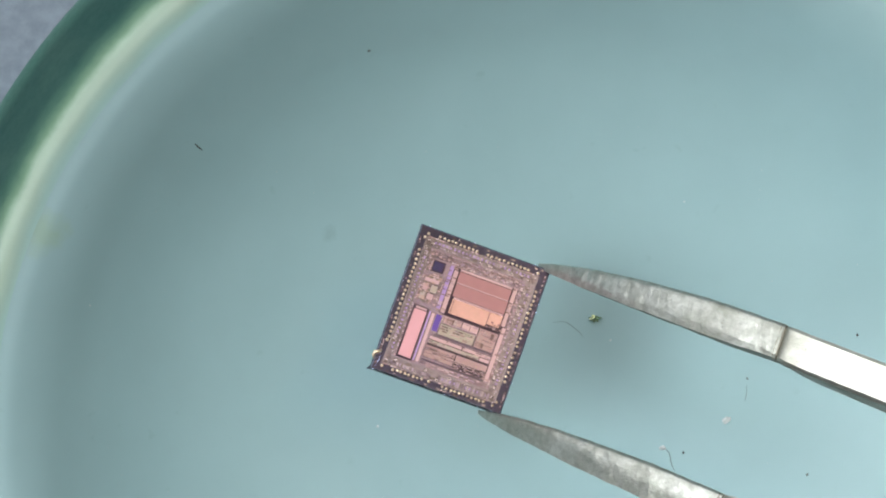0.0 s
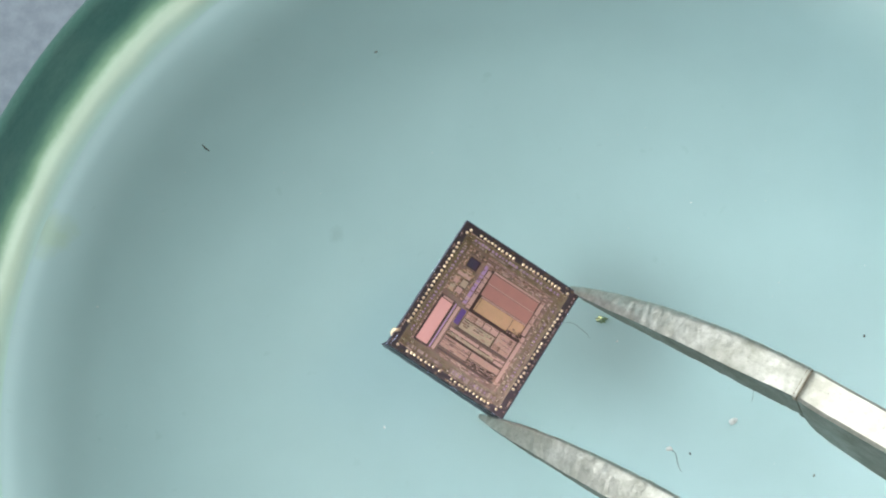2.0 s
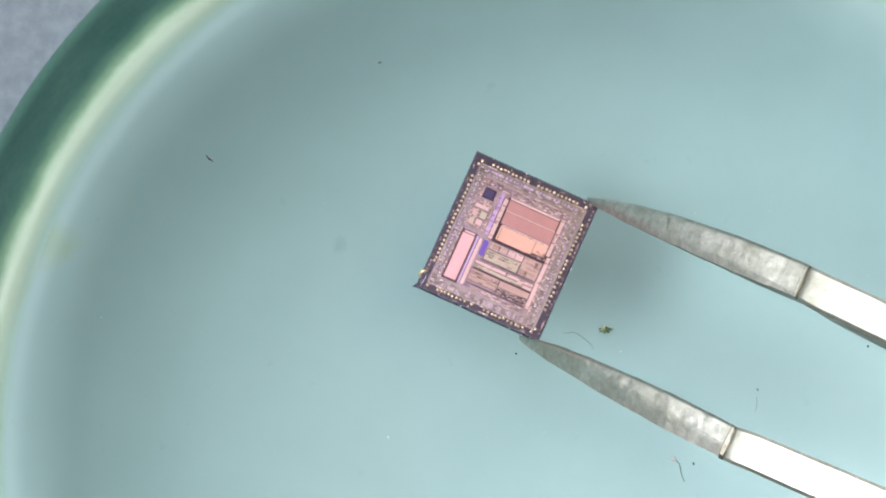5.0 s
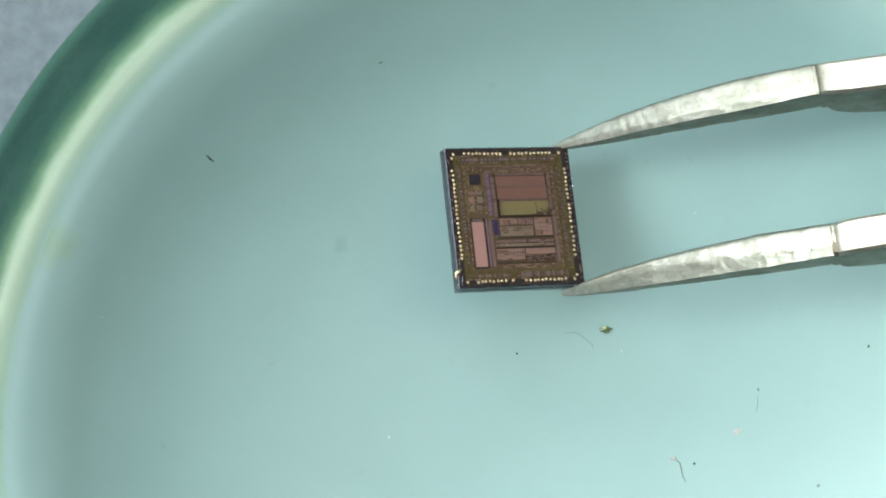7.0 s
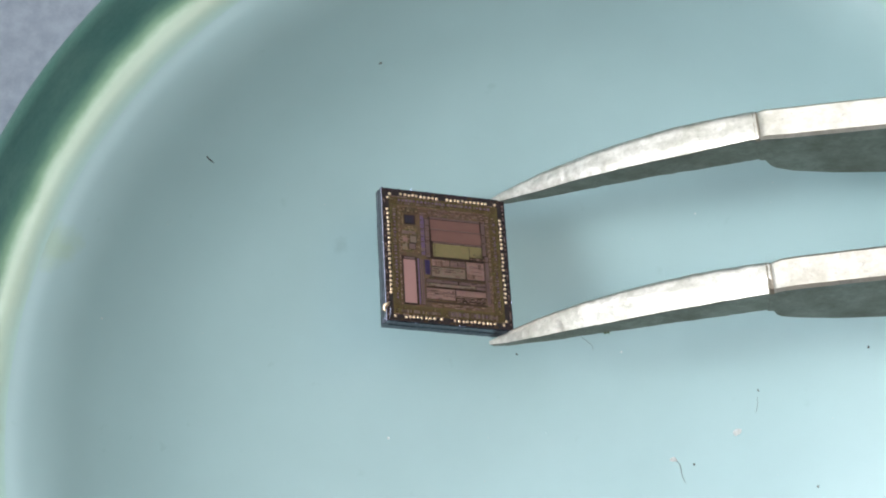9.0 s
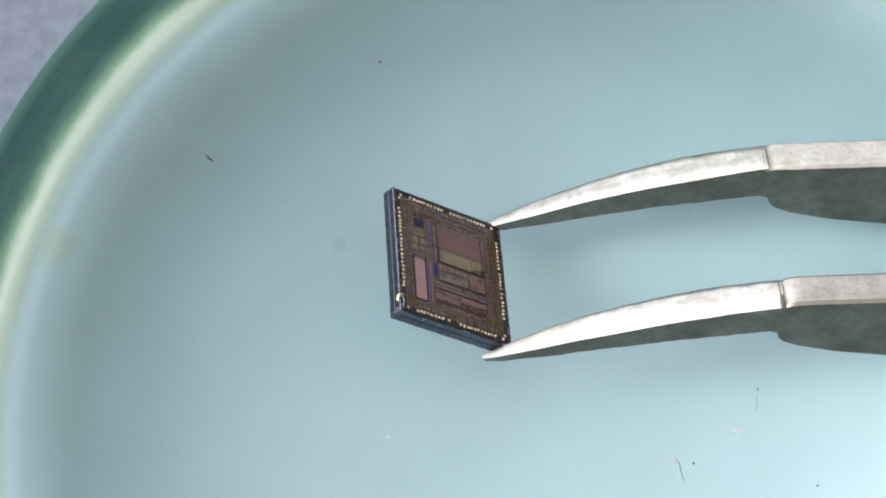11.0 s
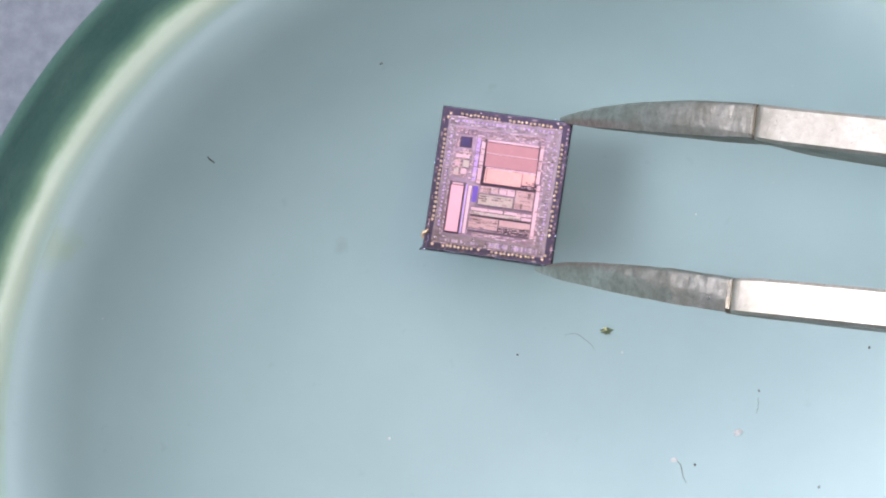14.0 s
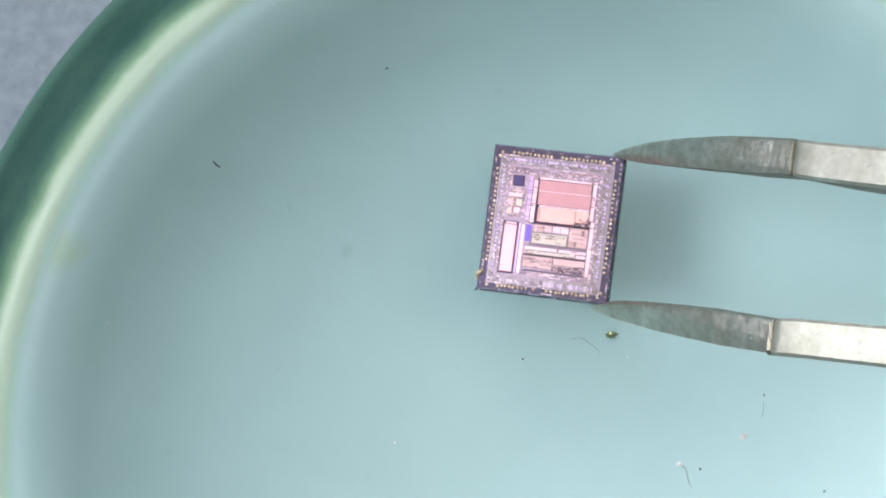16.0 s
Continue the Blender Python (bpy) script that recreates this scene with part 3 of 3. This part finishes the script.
cells("edge_mark", -2.95, -3.1, -2.88, 3.1, 1.0, 60, 0.006, MAT_CELLS, 41, "faint test marks", 0.35, 0.7)
cells("edge_mark", 2.88, -3.1, 2.95, 3.1, 1.0, 60, 0.006, MAT_CELLS, 42, "faint test marks", 0.45, 0.7)
cells("edge_mark", -2.62, 2.94, 2.6, 3.0, 46, 1, 0.006, MAT_CELLS, 43, "faint test marks", 0.55, 0.9)
cells("edge_mark", -2.62, -3.04, 2.6, -2.98, 46, 1, 0.006, MAT_CELLS, 44, "faint test marks", 0.55, 0.9)


# dark outlines that set the blocks apart
def outline(x0, y0, x1, y1, w=0.024):
    bm = bmesh.new()
    for a, b, c, d in ((x0 - w, y0 - w, x1 + w, y0), (x0 - w, y1, x1 + w, y1 + w), (x0 - w, y0, x0, y1), (x1, y0, x1 + w, y1)):
        slab(bm, a, b, c, d, 0.0, 0.0275)
    part("block_outline", bm, MAT_DARK, die, "dark line round a circuit block")


for box in ((-2.12, -2.42, -1.54, -0.24), (-0.78, -0.98, 0.84, -0.50), (0.92, -0.98, 1.78, -0.10), (-1.06, -1.30, 0.46, -1.15), (0.50, -1.30, 1.80, -1.15),
            (-1.08, -2.12, 0.30, -1.58), (0.34, -1.86, 1.80, -1.58), (-0.56, 0.04, 1.72, 0.73), (-1.80, 0.30, -1.50, 0.58), (-1.74, 0.64, -1.44, 0.98), (-1.00, -0.04, -0.80, 1.96)):
    outline(*box)
for k in range(4):
    outline(-2.06 + k * 0.20, 2.20, -1.92 + k * 0.20, 2.40, 0.022)


def drivers(x, y, dx, dy, count, size, seed):
    """Pale wedges, one for each pad, along a side of the ring."""
    rnd = random.Random(seed)
    bm = bmesh.new()
    for k in range(count):
        if rnd.random() < 0.12:
            continue
        cx, cy, q = x + dx * k, y + dy * k, size * rnd.uniform(0.75, 1.1)
        ux, uy = (1, 0) if dx else (0, 1)
        wx, wy = -uy, ux
        corners = ((-q, -q), (q, -q), (q * 0.25, q), (-q * 0.25, q))
        low = [bm.verts.new(((cx + ux * a + wx * b) * MM, (cy + uy * a + wy * b) * MM, 0.010 * MM)) for a, b in corners]
        top = [bm.verts.new((v.co.x, v.co.y, 0.021 * MM)) for v in low]
        bm.faces.new(top)
        for i in range(4):
            bm.faces.new((low[i], low[(i + 1) % 4], top[(i + 1) % 4], top[i]))
    tagged(part("pad_drivers", bm, MAT_VIOLET, die, "row of small pale driver wedges"), kind="stuff")


drivers(-2.20, 2.80, 0.183, 0, 25, 0.055, 61)
drivers(0.10, -2.80, 0.183, 0, 12, 0.050, 62)
drivers(-2.46, -2.20, 0, 0.183, 24, 0.045, 63)
drivers(2.40, -2.20, 0, 0.183, 24, 0.045, 64)


# gold bond pads
def pad_mesh():
    bm = bmesh.new()
    slab(bm, -0.066, -0.066, 0.066, 0.066, -0.012, 0.012, 0.008)
    bmesh.ops.create_uvsphere(bm, u_segments=8, v_segments=5, radius=0.062 * MM, matrix=Matrix.Translation((0.010 * MM, 0.006 * MM, 0.014 * MM)) @ Matrix.Diagonal((1, 1, 0.55, 1)))
    return mesh_of("bond_pad", bm, MAT_GOLD, True)


PAD = pad_mesh()
rnd = random.Random(8)


def pad(x, y):
    ob = new("bond_pad", PAD)
    ob.parent = die
    ob.matrix_basis = pose((x + rnd.uniform(-0.02, 0.02)) * MM, (y + rnd.uniform(-0.02, 0.02)) * MM, 0, rnd.uniform(-24, 24), rnd.uniform(-24, 24), rnd.uniform(0, 90))


def pad_row(xa, ya, xb, yb, count):
    for k in range(count):
        f = k / (count - 1)
        pad(xa + (xb - xa) * f, ya + (yb - ya) * f)


for x, y in ((-2.62, 3.06), (2.56, 3.06), (-2.60, -3.12), (2.58, -3.12), (-2.72, 2.90), (2.70, -2.94), (-0.42, -3.12)):
    pad(x, y)
pad_row(-2.08, 3.08, -1.88, 3.08, 2)
pad_row(-1.70, 3.08, -0.36, 3.08, 8)
pad_row(0.18, 3.08, 2.10, 3.08, 11)
pad_row(-2.10, -3.12, -0.78, -3.12, 8)
pad_row(0.20, -3.12, 0.62, -3.12, 3)
pad_row(0.80, -3.12, 2.16, -3.12, 8)
pad_row(-2.76, 2.24, -2.76, 0.36, 10)
pad_row(-2.76, 0.14, -2.76, -0.72, 5)
pad_row(-2.76, -0.94, -2.76, -2.00, 6)
pad_row(2.74, 2.26, 2.74, 0.82, 8)
pad_row(2.74, 0.50, 2.74, -0.32, 5)
pad_row(2.74, -0.62, 2.74, -0.84, 2)
pad_row(2.74, -1.10, 2.74, -1.96, 5)

# broken facet along the edge
bm = bmesh.new()
low = [bm.verts.new(Vector(q) * MM) for q in ((-3.02, -3.30, -0.30), (-3.02, -2.48, -0.22), (-2.86, -2.40, 0.004), (-2.82, -2.86, 0.012), (-2.88, -3.30, 0.004), (-2.98, -2.90, -0.10))]
for q in ((0, 4, 5), (4, 3, 5), (3, 2, 5), (2, 1, 5), (1, 0, 5), (0, 1, 2), (0, 2, 3), (0, 3, 4)):
    bm.faces.new([low[i] for i in q])
bmesh.ops.recalc_face_normals(bm, faces=bm.faces)
part("broken_facet", bm, MAT_FACET, die, "glinting broken silicon facet")

# spur left standing out beyond the broken corner
bm = bmesh.new()
low = [bm.verts.new(Vector(q) * MM) for q in ((-3.0, -3.12, -0.10), (-3.0, -3.42, -0.06), (-3.22, -3.47, -0.30), (-3.0, -3.14, -0.62), (-3.0, -3.42, -0.66), (-2.86, -3.41, -0.30))]
for q in ((0, 2, 1), (0, 3, 2), (3, 4, 2), (1, 2, 5), (2, 4, 5), (0, 1, 5), (0, 5, 3), (3, 5, 4)):
    bm.faces.new([low[i] for i in q])
bmesh.ops.recalc_face_normals(bm, faces=bm.faces)
part("corner_spur", bm, MAT_SILICON, die, "dark spur at the broken corner")

# narrow bevels along the sawn upper edges
def edge_bevel(xa, ya, xb, yb, ox, oy):
    bm = bmesh.new()
    w, count = 0.030, 30
    rows = []
    for k in range(count + 1):
        f = k / count
        x, y = xa + (xb - xa) * f, ya + (yb - ya) * f
        v = w * (1 + 0.5 * noise.noise(Vector((x * 3, y * 3, 0.5))))
        rows.append([bm.verts.new(Vector(q) * MM) for q in ((x - ox * v, y - oy * v, 0.003), (x + ox * 0.006, y + oy * 0.006, -v), (x - ox * v, y - oy * v, -v))])
    for a, b in zip(rows, rows[1:]):
        for i in range(3):
            j = (i + 1) % 3
            bm.faces.new((a[i], a[j], b[j], b[i]))
    bmesh.ops.recalc_face_normals(bm, faces=bm.faces)
    part("edge_bevel", bm, MAT_BEVEL, die, "thin pale bevel along the sawn edge")


for ends in ((-HW, -HH, HW, -HH, 0, -1), (HW, -HH, HW, HH, 1, 0), (HW, HH, -HW, HH, 0, 1), (-HW, HH, -HW, -HH, -1, 0)):
    edge_bevel(*ends)

# splinters where the saw left the edge ragged
rnd = random.Random(51)
bm = bmesh.new()
for k in range(110):
    along, side = rnd.uniform(-1, 1), k % 4
    x, y = ((along * HW, HH), (HW, along * HH), (along * HW, -HH), (-HW, along * HH))[side]
    z = rnd.uniform(-0.34, -0.01) if rnd.random() < 0.5 else rnd.uniform(-0.03, 0.0)
    q = rnd.uniform(0.018, 0.05)
    bmesh.ops.create_icosphere(bm, subdivisions=1, radius=q * MM, matrix=pose(x * MM, y * MM, z * MM, rnd.uniform(0, 180), rnd.uniform(0, 180), 0) @ Matrix.Diagonal((1, 0.5, 0.8, 1)))
tagged(part("edge_splinter", bm, MAT_FACET, die, "glinting splinters along the sawn edge"), kind="stuff")

# torn gold wire stub by one corner
bm = tube([(-2.86, -2.50, 0.0), (-2.98, -2.62, 0.06), (-3.08, -2.66, 0.0), (-3.10, -2.82, -0.10), (-3.02, -2.96, -0.04)], [0.05, 0.09, 0.11, 0.09, 0.04])
part("wire_stub", bm, MAT_GOLD, die, "torn gold wire stub", True)

# ---- tweezers: two steel arms, in the die's space ----
tweezers = tagged(new("tweezers"), "worn stainless steel pointed tweezers gripping the chip", "tweezers")


def loft(stations, chamfer=0.2, soft=()):
    """Stations: centre of the upper face, up direction, side thickness, depth. Flat-sided bars with chamfered edges."""
    bm = bmesh.new()
    rings = []
    for c, up, thick, depth in stations:
        up, side = Vector(up).normalized(), Vector((0, 1, 0))
        h, k = thick / 2, chamfer * min(thick, depth)
        q = k * 0.9
        g = 0.04 * depth
        outline = ((-h + k, 0), (h - q, 0), (h, -q * 0.8), (h - g, -depth + k), (h - g - k, -depth), (-h + g + k, -depth), (-h + g, -depth + k), (-h, -k))
        rings.append([bm.verts.new((Vector(c) + side * a + up * b) * MM) for a, b in outline])
    for a, b in zip(rings, rings[1:]):
        for i in range(8):
            j = (i + 1) % 8
            bm.faces.new((a[i], a[j], b[j], b[i])).smooth = True
    bm.faces.new(rings[0][::-1])
    bm.faces.new(rings[-1])
    bmesh.ops.recalc_face_normals(bm, faces=bm.faces)
    for e in bm.edges:
        ka = [i for r in rings for i, v in enumerate(r) if v is e.verts[0]]
        kb = [i for r in rings for i, v in enumerate(r) if v is e.verts[1]]
        if ka == kb and ka[0] not in soft:
            e.smooth = False
    return bm


def table_at(rows, s):
    for (s0, *a), (s1, *b) in zip(rows, rows[1:]):
        if s <= s1:
            f = (s - s0) / (s1 - s0)
            return [p + (q - p) * f for p, q in zip(a, b)]
    return list(rows[-1][1:])


# along the tip: share of the way, side thickness, depth
TIP = ((0, 0.16, 0.36), (0.05, 0.42, 0.62), (0.2, 0.84, 1.15), (0.45, 1.22, 1.70), (0.75, 1.46, 2.10), (1, 1.40, 2.25))


def ground_tip(stations, facet, seed):
    """A ground point: a flat upper face, one long slanting facet beside it and hammered, uneven sides. facet: its share of the width at the point and at the step."""
    bm = bmesh.new()
    rings, sharp = [], set()
    last = len(stations) - 1
    for i, (c, up, thick, depth) in enumerate(stations):
        s = i / last
        up, side = Vector(up).normalized(), Vector((0, 1, 0))
        h, k = thick / 2, 0.12 * min(thick, depth)
        cut = thick * (facet[0] + (facet[1] - facet[0]) * s + 0.06 * math.sin(9 * s + seed))
        inset = 0.03 * depth
        corners = ((-h + cut, 0), (h - k, 0), (h, -k * 0.8), (h - inset, -depth + k), (h - inset - k, -depth), (-h + inset + k, -depth), (-h + inset, -depth + k), (-h, -cut * 0.36))
        ring = []
        for j, (p, q) in enumerate(zip(corners, corners[1:] + corners[:1])):
            steps = (4, 1, 4, 1, 2, 1, 4, 3)[j]
            for n in range(steps):
                f = n / steps
                ring.append((Vector(c) + side * (p[0] + (q[0] - p[0]) * f) + up * (p[1] + (q[1] - p[1]) * f), n == 0))
        centre = Vector(c) - up * depth * 0.5
        verts = []
        for q, corner in ring:
            w = noise.noise(q * 1.7 + Vector((seed, 0, 0))) * 0.5 + noise.noise(q * 4.5 + Vector((0, seed, 0))) * 0.35
            if s > 0.84:
                w += 0.045 * math.sin(s * 14.0 * math.tau / 0.46 + 1.5 * noise.noise(q * 2.0))
            away = (q - centre).normalized()
            verts.append(bm.verts.new((q + away * w * 0.055 * min(1, thick)) * MM))
        rings.append(verts)
        marks = [n for n, (q, corner) in enumerate(ring) if corner]
    count = len(rings[0])
    for a, b in zip(rings, rings[1:]):
        for n in range(count):
            m = (n + 1) % count
            bm.faces.new((a[n], a[m], b[m], b[n])).smooth = True
    bm.faces.new(rings[0][::-1])
    bm.faces.new(rings[-1])
    bmesh.ops.recalc_face_normals(bm, faces=bm.faces)
    for a, b in zip(rings, rings[1:]):
        for n in marks[3:]:
            bm.edges.get((a[n], b[n])).smooth = False
    return bm


def arm(tip, step, far_way, shift, facet, seed):
    tip, step = Vector(tip), Vector(step)
    way = step - tip
    k = (way.x * 0.88 - way.z * 0.47) / (0.78 * 0.88 - 0.62 * 0.47)
    bend = step - Vector((0.78, way.y / way.length, 0.62)) * k
    out = []
    for i in range(145):
        s = i / 144
        c = tip * (1 - s) ** 2 + bend * (2 * s * (1 - s)) + step * s * s
        d = ((bend - tip) * (1 - s) + (step - bend) * s).normalized()
        up = Vector((-d.z, 0, d.x))
        thick, depth = table_at(TIP, s)
        out.append((c + Vector((0, 0.05 * min(1, 3 * s), 0)), up, thick, depth))
    shank = tagged(part("arm", loft_shank(step, far_way, shift), MAT_STEEL, tweezers), "thick bright steel arm, grey on its sides")
    part("tip", ground_tip(out, facet, seed), MAT_TIP, shank, "ground tapering steel point")
    part("neck", loft_neck(step, far_way), MAT_NECK, shank, "brown-stained groove at the step")
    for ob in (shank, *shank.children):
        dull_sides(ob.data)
    return shank


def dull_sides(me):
    """Gives the sides and underside of an arm the darker steel, by face normal."""
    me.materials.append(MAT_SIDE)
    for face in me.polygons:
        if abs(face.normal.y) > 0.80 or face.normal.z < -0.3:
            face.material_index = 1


def loft_neck(step, way):
    way = Vector(way).normalized()
    up = Vector((-way.z, 0, way.x)).normalized()
    rows = [(step + way * s + up * rise, up, thick, depth) for s, rise, thick, depth in ((-0.16, -0.03, 1.38, 2.26), (-0.13, 0.006, 1.43, 2.30), (-0.08, -0.01, 1.43, 2.29), (-0.02, -0.03, 1.44, 2.29), (0.06, -0.02, 1.44, 2.3))]
    return loft(rows, 0.12)


def loft_shank(step, way, shift):
    way = Vector(way).normalized()
    up = Vector((-way.z, 0, way.x)).normalized()
    rows = []
    for s, rise, thick, depth in ((0.02, -0.12, 1.34, 2.2), (0.10, -0.02, 1.40, 2.3), (0.28, 0.08, 1.44, 2.9), (0.50, 0.13, 1.48, 3.2), (1.2, 0.15, 1.50, 3.6), (3.0, 0.18, 1.52, 4.2), (7, 0.22, 1.54, 5.0), (20, 0.3, 1.57, 6.2), (40, 0.2, 1.57, 6.6), (60, 0.0, 1.52, 6.6), (75, 0.0, 1.52, 6.4)):
        c = step + way * min(s, 9) + Vector((0.87, -0.045, 0.485)) * max(0, s - 9)
        rows.append((c + up * rise + Vector((0, shift * min(1, s), 0)), up, thick, depth))
    return loft(rows, 0.09)


arm((2.44, 3.50, -0.42), (10.96, 2.66, 10.28), (0.834, -0.088, 0.545), -0.05, (0.45, 0.16), 1.3)
arm((2.21, -3.55, -1.10), (10.96, -4.34, 9.55), (0.890, 0.0, 0.44), 0.05, (0.85, 0.42), 4.1)


# ---- what moves ----
def motions():
    held = [
    (0.0, pose(0.00137, -0.00365, 0.01226, -7.35, 2.74, -20.07)),
    (0.5, pose(0.00183, -0.00314, 0.01187, -11.05, 6.18, -21.84)),
    (1.0, pose(-0.00095, -0.00241, 0.01179, -13.02, 7.88, -22.59)),
    (1.5, pose(-0.00186, -0.00514, 0.01319, -14.91, 5.19, -24.56)),
    (2.0, pose(0.00206, -0.00360, 0.01203, -15.54, 0.74, -33.37)),
    (2.5, pose(0.00276, -0.00387, 0.01183, -26.23, 1.15, -38.29)),
    (3.0, pose(0.00385, -0.00252, 0.01012, -19.38, -0.39, -37.30)),
    (3.5, pose(0.00486, -0.00111, 0.01000, -9.84, -1.46, -34.95)),
    (4.0, pose(0.00400, -0.00021, 0.01005, -4.41, -2.95, -33.11)),
    (4.2, pose(0.00378, 0.00004, 0.01005, -2.80, -3.00, -32.72)),
    (6.3, pose(0.00216, 0.00025, 0.00949, -8.47, 11.94, -2.83)),
    (6.5, pose(0.00242, 0.00097, 0.00886, -10.69, 14.04, -0.83)),
    (7.0, pose(0.00333, 0.00154, 0.00815, -15.97, 15.15, 1.80)),
    (7.5, pose(0.00076, 0.00012, 0.00909, -21.35, 17.35, 0.15)),
    (8.0, pose(0.00070, -0.00022, 0.00897, -26.68, 17.72, -2.14)),
    (8.5, pose(0.00043, -0.00020, 0.00865, -38.05, 17.46, -7.61)),
    (9.0, pose(0.00019, -0.00040, 0.00932, -27.93, 17.76, -5.76)),
    (9.2, pose(-0.00015, -0.00051, 0.00975, -19.01, 17.09, -3.56)),
    (11.5, pose(0.00053, -0.00080, 0.01040, -46.08, 30.99, -22.45)),
    (12.0, pose(-0.00087, -0.00123, 0.01110, -29.56, 29.61, -15.08)),
    (12.5, pose(0.00038, -0.00267, 0.01035, -10.71, 11.66, -12.72)),
    (13.0, pose(0.00286, 0.00265, 0.00881, 5.43, -3.66, -10.91)),
    (13.5, pose(0.00293, 0.00288, 0.00827, -0.25, -6.97, -9.63)),
    (14.0, pose(0.00249, 0.00302, 0.00818, -3.40, -5.81, -8.16)),
    (14.5, pose(0.00237, 0.00318, 0.00759, -10.19, -7.65, -8.95)),
    (15.0, pose(0.00295, 0.00292, 0.00760, -11.65, -9.16, -9.87)),
    (15.5, pose(0.00471, 0.00211, 0.00824, -9.11, -11.67, -9.47)),
    (16.0, pose(0.00465, 0.00145, 0.00914, -3.39, -12.19, -6.79)),
    ]
    gripping = [
    (0.0, pose(0.00139, -0.00366, 0.01232, -6.74, 4.39, -20.67)),
    (0.5, pose(0.00183, -0.00314, 0.01187, -11.05, 6.18, -21.84)),
    (1.0, pose(-0.00095, -0.00241, 0.01179, -13.02, 7.88, -22.59)),
    (1.5, pose(-0.00186, -0.00514, 0.01319, -14.91, 5.19, -24.56)),
    (2.0, pose(0.00208, -0.00361, 0.01210, -14.49, 2.45, -34.39)),
    (2.5, pose(0.00273, -0.00388, 0.01179, -24.91, 0.07, -38.81)),
    (3.0, pose(0.00385, -0.00252, 0.01012, -19.38, -0.39, -37.30)),
    (3.5, pose(0.00484, -0.00111, 0.00994, -9.53, -2.95, -34.96)),
    (4.0, pose(0.00400, -0.00021, 0.01005, -4.41, -2.95, -33.11)),
    (4.2, pose(0.00378, 0.00004, 0.01005, -2.80, -3.00, -32.72)),
    (6.3, pose(0.00216, 0.00025, 0.00949, -8.47, 11.94, -2.83)),
    (6.5, pose(0.00242, 0.00097, 0.00886, -10.69, 14.04, -0.83)),
    (7.0, pose(0.00333, 0.00154, 0.00815, -15.97, 15.15, 1.80)),
    (7.5, pose(0.00076, 0.00012, 0.00909, -21.35, 17.35, 0.15)),
    (8.0, pose(0.00070, -0.00022, 0.00897, -26.68, 17.72, -2.14)),
    (8.5, pose(0.00043, -0.00020, 0.00865, -38.05, 17.46, -7.61)),
    (9.0, pose(0.00019, -0.00040, 0.00932, -27.93, 17.76, -5.76)),
    (9.2, pose(-0.00015, -0.00051, 0.00975, -19.01, 17.09, -3.56)),
    (11.5, pose(0.00024, -0.00091, 0.01022, -44.06, 25.05, -17.58)),
    (12.0, pose(-0.00111, -0.00128, 0.01088, -28.82, 22.52, -11.54)),
    (12.5, pose(0.00030, -0.00266, 0.01019, -11.39, 7.53, -11.75)),
    (13.0, pose(0.00284, 0.00267, 0.00875, 5.58, -5.04, -11.30)),
    (13.5, pose(0.00293, 0.00288, 0.00827, -0.25, -6.97, -9.63)),
    (14.0, pose(0.00248, 0.00303, 0.00811, -4.45, -7.61, -7.71)),
    (14.5, pose(0.00237, 0.00318, 0.00759, -10.19, -7.65, -8.95)),
    (15.0, pose(0.00295, 0.00292, 0.00760, -11.65, -9.16, -9.87)),
    (15.5, pose(0.00471, 0.00211, 0.00824, -9.11, -11.67, -9.47)),
    (16.0, pose(0.00464, 0.00147, 0.00908, -4.00, -13.58, -6.70)),
    ]
    walk(die, held)
    walk(tweezers, gripping)


motions()
